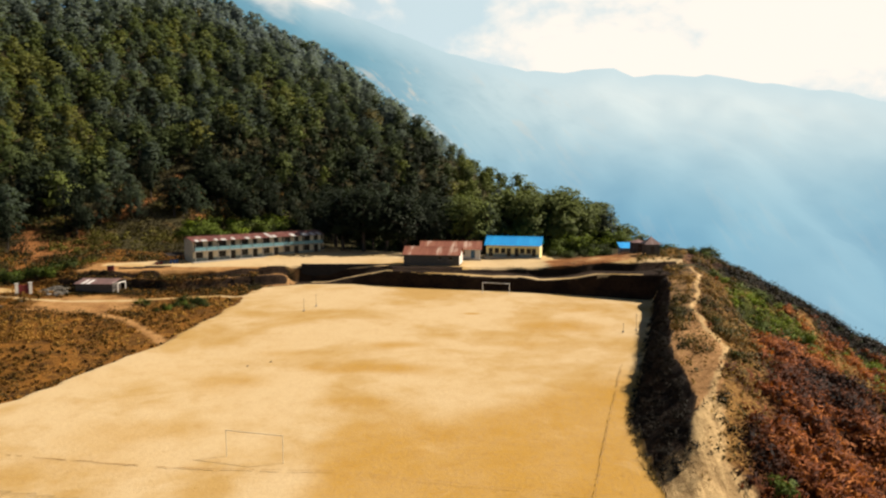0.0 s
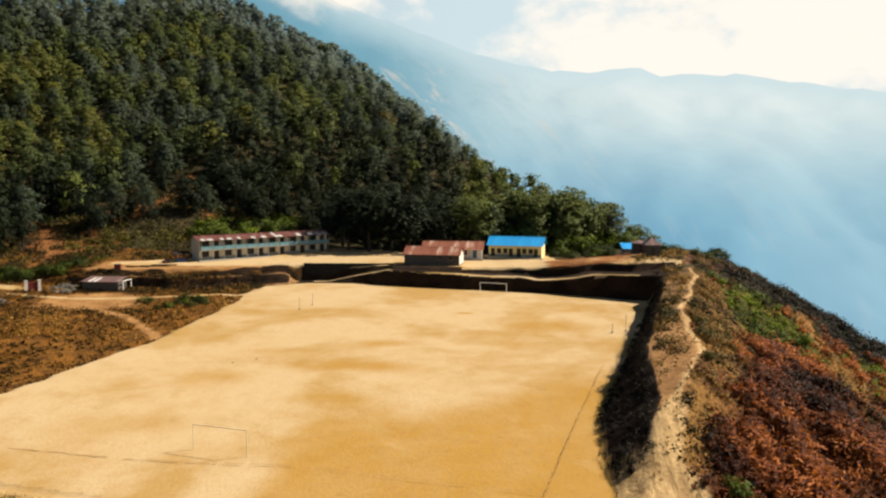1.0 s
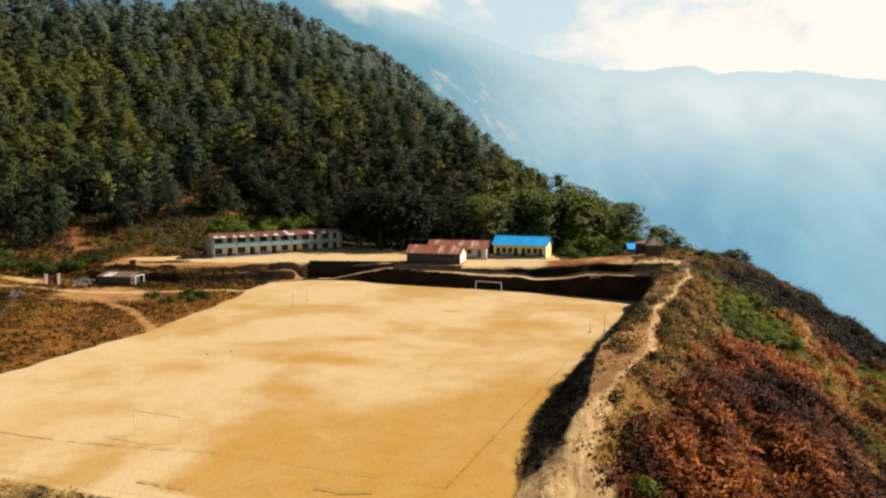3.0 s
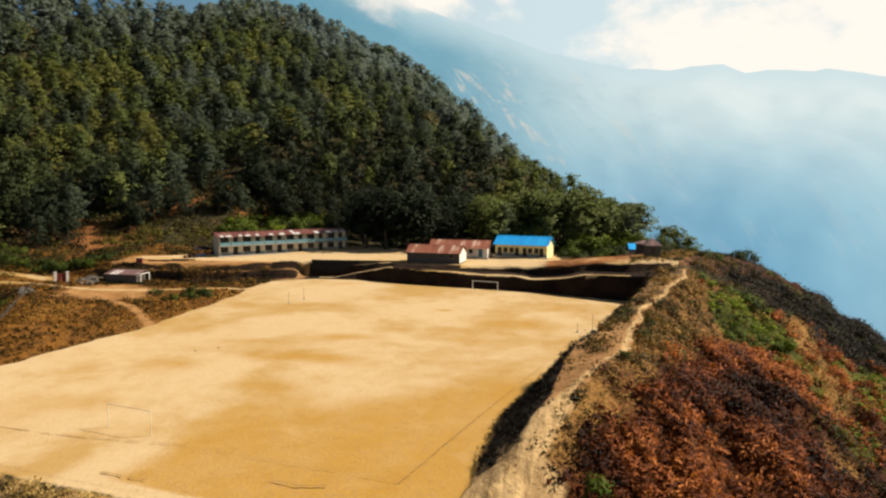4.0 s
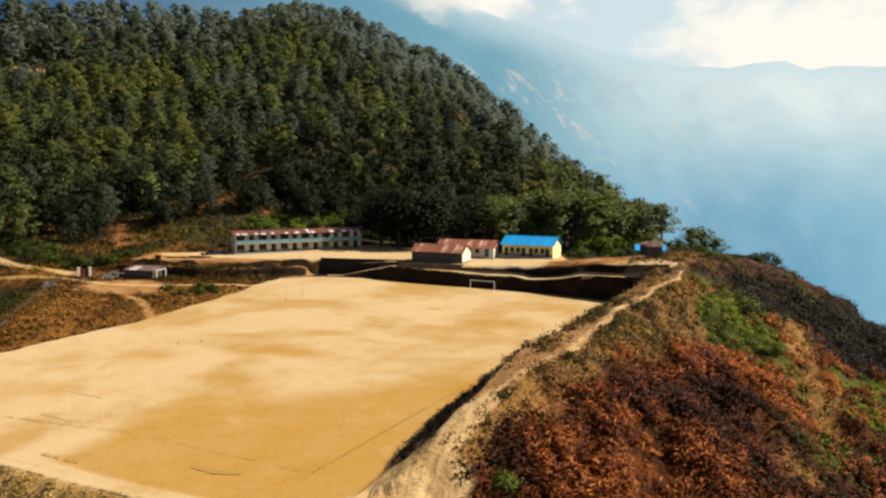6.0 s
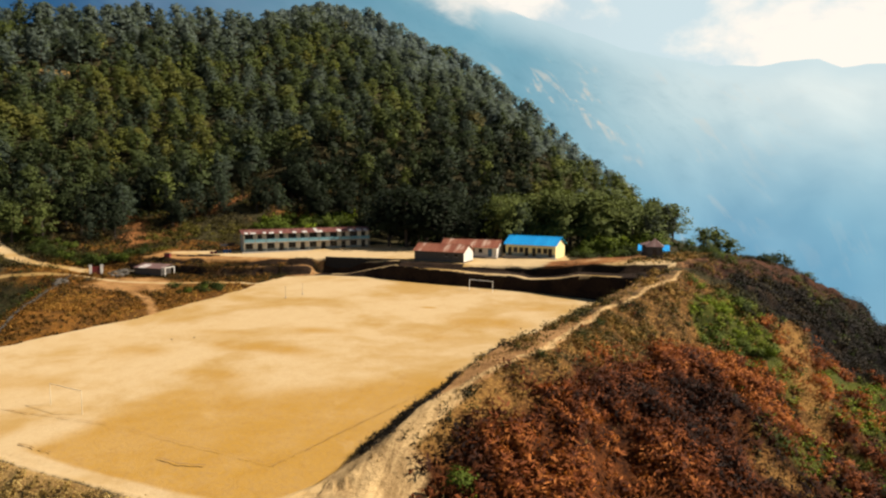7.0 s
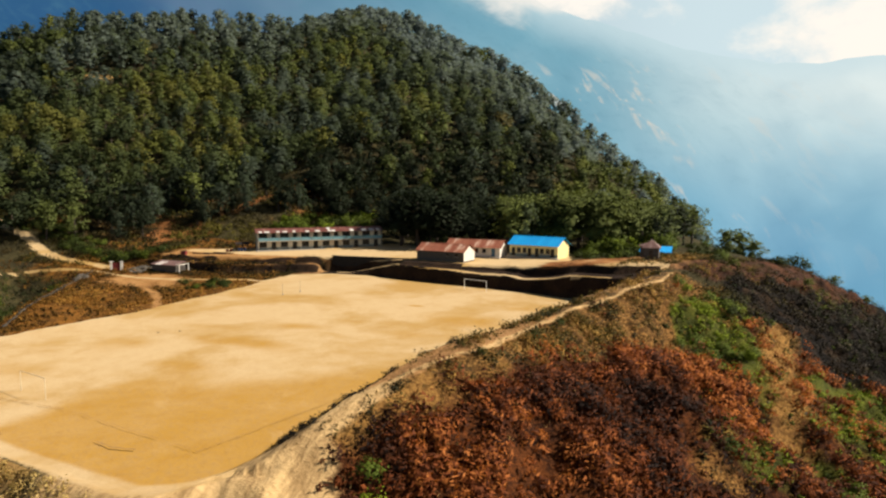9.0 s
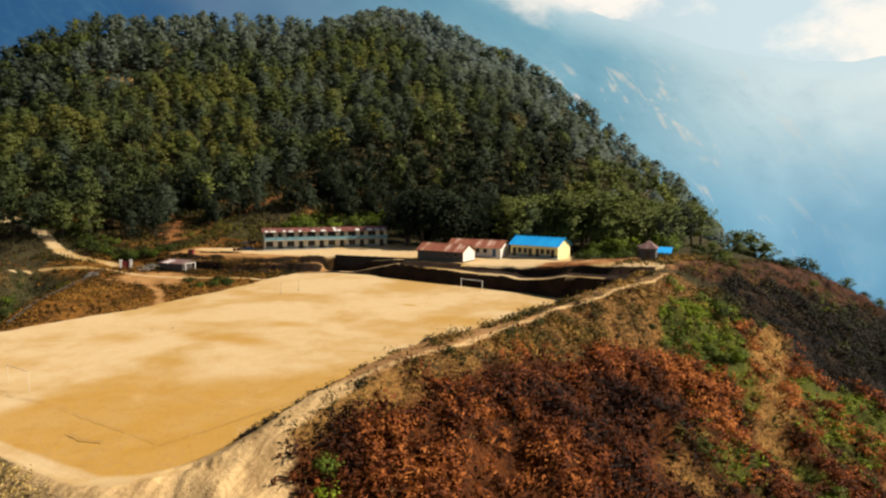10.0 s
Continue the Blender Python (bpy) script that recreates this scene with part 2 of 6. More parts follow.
EARTH = ground_material()
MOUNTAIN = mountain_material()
# Low tones of the needles are pale blue-grey, standing for distance haze.
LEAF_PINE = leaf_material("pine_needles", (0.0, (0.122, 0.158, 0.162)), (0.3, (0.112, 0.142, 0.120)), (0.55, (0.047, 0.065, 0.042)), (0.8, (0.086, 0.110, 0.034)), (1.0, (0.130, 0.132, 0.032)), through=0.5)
# Tone 0 of the broad leaves is near black, for trees in shade.
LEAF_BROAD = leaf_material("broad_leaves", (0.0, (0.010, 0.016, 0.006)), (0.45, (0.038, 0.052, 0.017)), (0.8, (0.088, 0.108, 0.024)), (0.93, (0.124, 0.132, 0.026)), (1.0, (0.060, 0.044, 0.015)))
LEAF_BUSH = leaf_material("bush_leaves", (0.0, (0.013, 0.019, 0.005)), (0.5, (0.050, 0.072, 0.007)), (1.0, (0.155, 0.205, 0.010)))
LEAF_DUSTY = leaf_material("dusty_leaves", (0.0, (0.014, 0.011, 0.007)), (0.5, (0.046, 0.036, 0.013)), (1.0, (0.096, 0.078, 0.022)))
LEAF_BRACKEN = leaf_material("dead_bracken", (0.0, (0.012, 0.005, 0.003)), (0.3, (0.075, 0.023, 0.009)), (0.65, (0.205, 0.056, 0.014)), (1.0, (0.36, 0.122, 0.028)), through=0.35)
LEAF_SCRUB = leaf_material("dead_scrub", (0.0, (0.022, 0.016, 0.004)), (0.35, (0.080, 0.046, 0.008)), (0.7, (0.215, 0.098, 0.015)), (1.0, (0.36, 0.20, 0.042)), through=0.25)
LEAF_GRASS = leaf_material("dry_grass", (0.0, (0.12, 0.070, 0.026)), (0.6, (0.28, 0.18, 0.070)), (1.0, (0.44, 0.31, 0.13)), through=0.5)
LEAF_STRAW = leaf_material("straw", (0.0, (0.12, 0.075, 0.022)), (0.5, (0.42, 0.29, 0.095)), (1.0, (0.62, 0.47, 0.19)), through=0.5)
LEAF_OLIVE = leaf_material("olive_leaves", (0.0, (0.016, 0.013, 0.004)), (0.4, (0.052, 0.042, 0.006)), (0.75, (0.105, 0.098, 0.010)), (1.0, (0.15, 0.072, 0.014)), through=0.15)
LEAF_CREST = leaf_material("crest_grass", (0.0, (0.016, 0.015, 0.004)), (0.45, (0.062, 0.052, 0.008)), (0.75, (0.145, 0.074, 0.014)), (1.0, (0.27, 0.155, 0.036)), through=0.2)
BARK = plain("bark", (0.055, 0.043, 0.034), 0.95, 0.4, 2.0)


# ---- terrain ----
def lattice(ix, iy, seed):
    h = np.sin(ix * 127.1 + iy * 311.7 + seed * 74.7) * 43758.5453
    return h - np.floor(h)


def value_noise(x, y, seed):
    ix, iy = np.floor(x), np.floor(y)
    fx, fy = x - ix, y - iy
    fx, fy = fx * fx * (3 - 2 * fx), fy * fy * (3 - 2 * fy)
    a, b = lattice(ix, iy, seed), lattice(ix + 1, iy, seed)
    c, d = lattice(ix, iy + 1, seed), lattice(ix + 1, iy + 1, seed)
    return (a * (1 - fx) + b * fx) * (1 - fy) + (c * (1 - fx) + d * fx) * fy


def fbm(x, y, size, octaves=4, seed=1):
    """Noise from -1 to 1."""
    total, amp, norm = 0.0, 1.0, 0.0
    for i in range(octaves):
        total = total + amp * (value_noise(x / size + 17 * i, y / size - 9 * i, seed + i) * 2 - 1)
        norm, amp, size = norm + amp, amp * 0.5, size * 0.5
    return total / norm


def step(a, b, v):
    s = np.clip((v - a) / (b - a), 0, 1)
    return s * s * (3 - 2 * s)


def ease(v, soft):
    """max(v, 0) with a rounded corner."""
    return soft * np.logaddexp(0, v / soft)


def course(v, *pairs):
    return np.interp(v, [p[0] for p in pairs], [p[1] for p in pairs])


def near_edge(x):
    return course(x, (-61, 64.2), (-35, 59.8), (-22.9, 57.2), (-12.8, 55.2), (-4.7, 53.4), (4.5, 51.8), (12.6, 50.4), (16.1, 52.4), (18.7, 56.8), (23.8, 58.3))


def left_edge(y):
    return course(y, (55.8, -57.3), (82.3, -50.6), (88.2, -48.2), (99.7, -45.6), (111.2, -41.8), (132.9, -39.9), (156, -39.2), (163.4, -38))


def far_edge(x):
    return course(x, (-42, 158.5), (-39.3, 158.2), (-30, 162.6), (-20, 162.4), (-10, 158.9), (-3, 157), (3.7, 155.5), (10, 154.2), (16.3, 152.6), (22.2, 151), (28, 148.6), (33.7, 146.6), (39, 144.3), (45, 141.5), (50, 139.5))


def wall_foot(y):
    return course(y, (48.8, 14.1), (52.4, 16.8), (59.8, 18.4), (70.1, 19.5), (77.9, 20.3), (90.1, 24.3), (112.6, 31.5), (142.3, 41.2), (168, 46))


def lip_x(y):
    return course(y, (48, 15.6), (52, 18.0), (57, 20.5), (62, 22.4), (72, 25.0), (93, 29.4), (124, 38.6), (146, 44.2), (170, 48.6))


def lip_height(y):
    return course(y, (50, -0.8), (56, -0.5), (59, 0.4), (65, 2.4), (72, 4.1), (80, 4.9), (92, 5.1), (105, 5), (114, 5.4), (124, 6.1), (146, 6.8), (160, 8), (176, 8.2))


def crest_x(y):
    return course(y, (45, 18), (57, 21.2), (62, 23), (67, 25), (74.5, 28.3), (87, 33.6), (98, 35.8), (106, 37), (114, 38.9), (122, 41.9), (131, 45.2), (140, 48.5), (150, 50), (158, 52), (175, 59), (200, 71), (217, 78), (240, 86), (300, 104))


def crest_z(y):
    return course(y, (-300, -260), (30, -19.5), (45, -8), (53, -1.6), (57, -0.6), (62, 1.4), (67, 2.9), (74.5, 4.8), (79, 5.6), (88, 5.8), (98, 5.6), (114, 6), (122, 6.5), (131, 7.2), (146, 7.4), (158, 8.2), (164, 8.5), (175, 7.5), (190, 5.6), (200, 4.5), (210, 3.3), (217, 2.2), (226, -0.2), (240, -5), (260, -12), (300, -30))


def path_u(y):
    return course(y, (60, -1.5), (66, -1.1), (72, -0.5), (80, 0), (88, 0.3), (98, -0.4), (106, 0.5), (112, -0.2), (120, 0.6), (130, 0.2), (142, 0.8), (150, 0.5))


def pitch_z(y):
    return -0.75 + 0.027 * (y - 60)


def yard_z(x, y):
    edge = course(x, (-100, 5.1), (-60, 5.3), (-30, 5.6), (2, 5.9), (7, 5.8), (12, 5.8), (15, 6.0), (19, 6.2), (22, 6.45), (25, 6.85), (28, 7.2), (30, 7.6), (34, 8.0), (38, 8.2), (43, 8.6), (46, 8.7), (53, 8.5))
    dip = step(164, 173, y) * step(15, 22, x) * step(44, 33, x)
    return edge + (6.15 - edge) * dip + 0.004 * (y - 170) - 1.3 * step(169, 175, y) * step(34, 42, x) - 0.045 * ease(y - 185, 4) * step(26, 42, x)


def ledge_z(x):
    return course(x, (-40, 1.95), (-26, 2.2), (-12, 5.3), (-3, 5.1), (3.6, 4.9), (9.8, 4.6), (16, 4.85), (18.6, 4.7), (20.4, 4.35), (22, 4.4), (25.7, 4.85), (28, 5.3), (29.7, 5.75), (31.4, 6.1), (36, 6.3), (39, 6.4), (46, 6.8))


def second_edge(x):
    return course(x, (-42, 165.5), (-31, 166.5), (-13, 165.6), (-11, 161.8), (-4, 160.4), (2.6, 159.9), (8.6, 161.4), (15, 160.2), (18, 158.2), (22, 157.2), (25.5, 155.8), (28, 154.8), (32.5, 154.2), (36, 152.2), (40, 150.6), (46, 150.6), (56, 153.5))


def ridge_y(x):
    return course(x, (-260, 520), (-179, 500), (-140, 464), (-103, 440), (-62, 453), (24, 471), (90, 485))


def ridge_z(x, y):
    """The spur that falls away behind the hill."""
    top = course(x, (-300, 40), (-240, 134), (-205, 152), (-179, 153), (-140, 130), (-103, 105), (-62, 80), (-20, 48), (0, 32), (24, 16), (60, -8), (90, -30), (160, -110))
    off = y - ridge_y(x)
    return top - 0.55 * ease(-off - 3, 4) - 0.7 * ease(off - 3, 4) - 200 * step(140, 240, np.abs(x + 60) - 90)


def hill_z(x, y):
    d = -0.6 * x + 0.8 * y
    v = 0.8 * x + 0.6 * y
    brow = course(d, (190, 219), (211, 210), (234, 204), (275, 190), (340, 175), (412, 166))
    z = 0.512 * ease(d - 199 - 12 * step(-85, -125, x), 7) - 0.8 * ease(v - brow, 6) - 0.62 * ease(d - 414, 6) - 0.5 * ease(-v - 22, 8)
    z = z + 5.5 * step(300, 400, d) * step(155, 105, v)
    z = z + 2.5 * step(340, 342, d) * step(372, 346, d) * step(-20, -12, v) * step(18, 10, v)
    z = np.maximum(z, ridge_z(x, y))
    return z + fbm(x, y, 60, 3, 5) * np.clip((d - 210) / 60, 0, 1) * 4


def terrain(x, y):
    """Height of the land, and the weights of what covers it."""
    n1, n2, n3 = fbm(x, y, 14, 4, 11), fbm(x, y, 3.2, 3, 23), fbm(x, y, 40, 3, 31)
    zp = pitch_z(y)
    wf, cx, cz, lz = wall_foot(y), crest_x(y), crest_z(y), lip_height(y)
    lip = lip_x(y) + 1.1 * fbm(x * 0.35, y, 7.5, 3, 45) * step(58, 70, y)
    fe, se = far_edge(x), second_edge(x)
    ye = yard_z(x, y)

    # right side: cut bank, crest with its path, long fall into the valley
    wob = n2 * 0.45 + n1 * 0.5
    u = x - cx
    steep = course(y, (60, 0.62), (97, 0.58), (130, 0.55), (150, 0.51), (168, 0.49), (180, 0.55), (200, 0.63), (217, 0.68), (230, 0.7))
    fall = steep * ease(u - 1.5, 1.2) + 0.25 * ease(u - 45, 6)
    rough = step(2, 12, u)
    ribs = fbm(x * 0.22 + 0.1 * y, y, 3.4, 3, 49) * step(1.0, 4, u) * step(26, 8, u) * step(62, 72, y) * step(170, 150, y)
    right = cz - fall + 1.3 * ribs + rough * (n1 * 1.7 + n2 * 1.0 + n3 * 1.5 + 2.3 * fbm(x, y, 6.0, 2, 19) + 1.6 * fbm(x, y, 4.0, 3, 51) * step(138, 152, y))
    k = np.clip((x - lip) / np.maximum(cx - lip, 0.5), 0, 1)
    top = lz + (cz - lz) * k + n2 * 0.12 * (1 - rough)
    bankside = np.where(x > cx, right, top)
    rise = np.clip((x - wf + wob * 0.9) / np.maximum(lip - wf, 1.0), 0, 1)
    east = zp + (np.where(rise < 1, np.maximum(lz, zp), bankside) - zp) * rise + n2 * 0.5 * rise * (1 - rise) * 4 * 0.5

    # near side: fall of the fill
    ne = near_edge(x) + n2 * 0.25
    out = ne - y
    rills = fbm(x * 1.6, y * 0.8, 2.6, 3, 78)
    near = -0.95 - 0.005 * out + 0.25 * step(0.2, 1.2, out) * step(4, 1.5, out) - 0.8 * ease(out - 1.8, 0.6) + 0.45 * fbm(x * 2.2, y * 0.3, 2.2, 3, 77) * step(1.5, 5, out) + n2 * 0.5 * step(2, 6, out) + n1 * 0.8 * step(4, 12, out)

    # left side: scrubby shoulder, then down
    le = left_edge(y) + n2 * 0.5 + 1.1 * fbm(x * 0.4, y, 5, 3, 47)
    o = le - x
    shoulder = course(y, (60, -4.2), (90, -2.8), (110, -1.6), (132, -0.4), (140, 0.2), (148, 1.0), (155, 1.6), (166, 1.9))
    low_bank = course(x, (-82, 158), (-72, 157.2), (-64, 156.8), (-59, 155.3), (-50, 157.5), (-42, 161.5), (-35, 164.3))
    top_bank = course(x, (-82, 160.5), (-72, 158.8), (-64, 159.5), (-58, 160.2), (-50, 160.7), (-42, 164.3), (-36, 166.0))
    west_of = course(y, (60, -58), (98, -63), (114, -74), (139, -88), (150, -94), (158, -110)) - x
    gully = step(0, 9, west_of) - 0.92 * step(19, 33, west_of) * step(90, 115, y)
    low = shoulder + 0.9 * np.exp(-((west_of + 7) / 8) ** 2) * step(150, 130, y) - 7.5 * gully * step(153, 140, y) - 0.3 * ease(west_of - 40, 5) * step(110, 90, y)
    low = low + n1 * 0.7 * step(148, 136, y) + n2 * (0.06 + 0.16 * step(148, 136, y))
    west = zp + (low - zp) * step(0, 4.5, o)

    # far side: retaining bank, ledge, upper bank, school yard
    r1 = y - fe + n2 * 0.22
    r2 = y - se + n2 * 0.25
    lg = ledge_z(x)
    far = zp + (lg - zp) * step(0.0, 1.7, r1)
    far = far + (ye - far) * step(0.0, 1.2, r2)
    terrace = shoulder + (3.8 - shoulder) * step(0.0, 1.1, y - low_bank + n2 * 0.5)
    terrace = terrace + (ye - terrace) * step(0.0, 0.9, y - top_bank + n2 * 0.5 + n1 * 0.4)
    terrace = terrace + n2 * 0.12
    farleft = low + (terrace - low) * step(148, 156, y) * step(-100, -80, x)
    kl = step(-36.5, -33.5, x)
    north = farleft * (1 - kl) + far * kl

    zin = np.where(y > fe, north, zp)
    z = np.where(x < le, np.where(y > 150, np.minimum(north, 99), west), zin)
    z = np.where((x < le) & (y > 146) & (y < 156), west + (north - west) * step(146, 156, y), z)
    # the right flank
    sunk = np.minimum(far, cz + (0.10 + 0.2 * step(200, 240, y)) * np.maximum(cx - x, 0))
    far = np.where(y > 160, sunk + (far - sunk) * step(24, 48, cx - x), far)
    er = np.where(y > fe, far + (np.maximum(bankside, far) - far) * step(cx - 9, cx - 3, x), east)
    er = np.where((y > fe) & (x > cx), right, er)
    z = np.where(x > wf - 1.2, er, z)
    front = near + (np.minimum(near, right) - near) * step(-1.5, 1.5, u)
    z = np.where((out > 0) & (x < cx + 1.5), front, np.where((x > cx + 1.5) & (y < 60), np.where(out > 0, np.minimum(near, right) + (right - np.minimum(near, right)) * step(1.5, 14, u), right), z))
    z = z + 0.75 * rills * step(12, 6, np.hypot(x - 22, y - 55)) * step(0.6, 2.5, np.maximum(out, u + 1.0))
    # hill behind the school
    h = hill_z(x, y)
    lift = step(192, 206, -0.6 * x + 0.8 * y)
    z = z + np.where(x > cx, np.minimum(h, 0) * step(260, 320, y), h * np.where(y > 165, 1, lift))
    # down into the valley, and the far side of it
    drop = np.hypot(x - 0, y - 120)
    z = z - 0.30 * ease(np.maximum(drop - 330, 0), 1) * step(-0.2, 0.5, (x + 0.5 * y) / (drop + 1))
    z = np.maximum(z, -190 + n3 * 8)

    pit = (x > le) & (y < fe) & (x < wf + 0.3) & (out < 0)
    sand = pit * 1.0
    yard = (y > se + 0.8) & (x > -78) & (x < 50) & (y < course(x, (-78, 170), (-50, 186), (-30, 204), (-8, 192), (8, 189), (24, 186), (27, 174), (32, 164), (40, 160), (50, 158)))
    sand = np.maximum(sand, yard * 0.95)
    ledge = (y > fe + 1.5) & (y < np.minimum(se - 1.1, fe + 3.6 - 0.035 * np.maximum(x, 0)) + 0.5 * n2) & (x > -30) & (x < 40)
    sand = np.maximum(sand, ledge * ((x > -11) | (y < fe + 2.5)) * 0.78)
    path = np.exp(-((u - path_u(y) + n2 * 0.5) / (0.42 + 0.9 * step(76, 62, y) + 0.25 * n1)) ** 2) * ((y > 60) & (y < 150))
    rim = np.exp(-((out - 0.3) / 1.3) ** 2) * (x < 19)
    sand = np.maximum(sand, rim * 0.9)
    rimleft = np.exp(-((o - 0.2) / 1.0) ** 2) * (y > 60) * (y < 156)
    sand = np.maximum(sand, rimleft * 0.8)
    # left: lane past the sheds, footpaths, road to the far left
    lane_y = course(x, (-150, 128), (-135, 135), (-122, 145), (-114.5, 150), (-102.7, 151.5), (-92, 150), (-82, 147), (-75, 145.8), (-65, 146.6), (-55, 148.8), (-46.7, 151), (-40, 149))
    lane = np.exp(-((y - lane_y) / 0.8) ** 2) * ((x > -135) & (x < -40.5))
    road = np.exp(-((y - course(x, (-230, 182), (-162, 175.4), (-152, 174.7), (-144, 172.3), (-136, 169), (-128, 165.4), (-116, 161.7), (-105, 159.5), (-93, 154.8))) / 2.1) ** 2) * (x < -90)
    foot = np.exp(-((y - course(x, (-80, 137), (-74, 140), (-66, 138.4), (-57, 132.3), (-50, 124), (-42.5, 115.5)) + n2) / course(x, (-80, 1.2), (-60, 1.6), (-43, 2.6))) ** 2) * ((x < -42) & (x > -80))
    bare = step(18, 4, np.hypot(x + 70, (y - 144) * 1.6))
    sand = np.maximum.reduce([sand, lane * 0.85, road * 0.95])
    front = step(-84, -78, x) * step(-36, -42, x) * (y > top_bank + 0.6) * (y < 173 + 5 * n1 + 0.10 * (x + 80))
    slant = np.exp(-((y - 166.2 + 0.5 * (x + 41.9)) / 0.45) ** 2) * (x > -43) * (x < -33)
    ochre = np.maximum.reduce([slant, front * 0.75, foot * 0.8, bare * 0.8])
    d_ = -0.6 * x + 0.8 * y
    clearing = (x < -52) * step(-128, -112, x) * step(190, 205, d_) * step(256, 242, d_)

    # cut: banks whose shade is carried by the earth's colour
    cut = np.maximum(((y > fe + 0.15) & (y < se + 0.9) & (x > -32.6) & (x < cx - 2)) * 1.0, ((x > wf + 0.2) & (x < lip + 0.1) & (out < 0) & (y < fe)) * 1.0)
    # flat ground before the shed, painted as black as the shaded bank
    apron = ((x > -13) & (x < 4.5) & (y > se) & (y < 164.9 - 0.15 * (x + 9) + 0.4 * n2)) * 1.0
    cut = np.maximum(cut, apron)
    sand = sand * (1 - apron)
    cut = cut * (1 - ledge)
    on_terrace = (x < -35) & (x > -84)
    risers = np.maximum(np.exp(-((y - low_bank - 0.3) / 0.9) ** 2), 0.85 * np.exp(-((y - top_bank - 0.1) / 0.6) ** 2)) * np.clip(1.1 + 0.9 * n1, 0, 1)
    cut = np.maximum(cut, on_terrace * risers)
    soil = ((x > wf - 0.2) & (u < 0.6 + 0.6 * n1) & (out < 0) & (y < 150)) * (0.50 + 0.42 * step(112, 102, y + 6 * n1))
    soil = np.maximum(soil, (u > -14) * (u < 4) * step(148, 154, y) * step(172, 164, y) * step(5, -3, u + 3 * n1) * 0.6)
    soil = np.maximum(soil, ((x > -41) & (x < -32.6) & (y > fe + 0.2) & (y < se + 1.0)) * np.clip(0.35 + 1.0 * n2, 0, 0.9))
    corner = step(13, 6, np.hypot(x - 19, y - 55)) + (out > 0) * step(12, 6, out) * step(-2, 8, x) * step(30, 22, x)
    crestpale = np.exp(-((u - 0.3) / 1.2) ** 2) * step(82, 62, y) * (out < 4)
    pale = np.maximum.reduce([np.clip(corner, 0, 1), crestpale, path * 0.95])
    east_side = (u > 0.3) * 1.0
    wide = course(y, (60, 0.5), (78, 1.5), (90, 4), (97, 6.5), (105, 10), (115, 13.5), (128, 17), (150, 20))
    dust = east_side * step(2.5, -2.5, u - wide + n1 * 4) * step(62, 70, y) * step(156, 146, y)
    gy_ = course(u, (3, 137), (13, 131), (19, 127), (25, 126), (32, 136), (42, 132))
    gw_ = course(u, (3, 2.0), (8, 5.5), (13, 9.5), (19, 8.5), (24, 5.5), (27, 3.5), (33, 4.0), (43, 3.5))
    g1 = step(1.25, 0.7, np.abs(y - gy_) / gw_ + n1 * 0.5 + n2 * 0.2) * step(3.5, 8, u)
    g2 = step(22, 27, u + n1 * 5) * step(88, 98, y) * step(140, 128, y) * np.clip(0.45 + 1.3 * fbm(x, y, 9, 3, 88), 0, 1)
    green = east_side * np.clip(np.maximum(g1, g2), 0, 1)
    redden = (u > -10) * step(150, 157, y + n1 * 6) * step(9, 3, u - 0.30 * (y - 150) + n1 * 5)
    burnt = east_side * step(136, 150, y + n1 * 9) * step(4, 12, u + n1 * 4) * (1 - green) * (1 - 0.9 * redden)
    rust = np.where(y < 40, step(0, 26, u + 9 * n1 - 6) * step(-60, 20, y + 20 * n3), east_side * step(0, 2, u)) * (1 - dust) * step(150, 134, y + n1 * 8)
    ochre_x = course(y, (100, 73), (106, 72), (116, 69.7), (124, 68.6), (137, 67.5), (146, 68))
    dry = east_side * np.exp(-((x - ochre_x - n1 * 2.5) / 3.0) ** 2) * step(100, 106, y) * step(148, 140, y) * 0.95
    dry = np.maximum(dry, east_side * step(19, 27, u) * step(84, 92, y) * step(132, 118, y) * np.clip(-0.05 + 1.6 * fbm(x, y, 8, 3, 58), 0, 0.9))
    green = green * (1 - 0.8 * dry)
    tan = (out < 1) * step(60, 64, y) * step(104, 88, y) * step(7.5, 3.0, u + n1 * 3) * (u > -0.5) * np.clip(0.62 + 0.8 * n2 + 0.5 * n1, 0, 0.95)
    dry = np.maximum(dry, tan)
    straw = 1.0 * ((out > 1.2) * step(6, -4, x) * np.clip(0.85 + 0.6 * n2, 0, 1))
    straw = np.maximum(straw, np.exp(-((d_ - 341) / 1.5) ** 2) * (np.abs(0.8 * x + 0.6 * y + 1) < 12) * np.clip(0.6 + 1.2 * n1, 0, 0.8))
    scrub = (x < le) * (y < 186) * 1.0 * step(-140, -95, x)
    lobes = 0.30 * fbm(x, y, 17, 4, 33) + 0.12 * fbm(x, y, 5, 3, 35)
    damp_edge = course(x, (-17, 62), (-12, 78), (-6, 80), (0, 79), (6, 82), (12.5, 88), (18.8, 93), (23.5, 96), (30, 101))
    damp_tone = 0.10 + 0.58 * step(8, -8, y - damp_edge + 20 * lobes) * step(-19, -8, x + 14 * lobes) + 0.95 * lobes
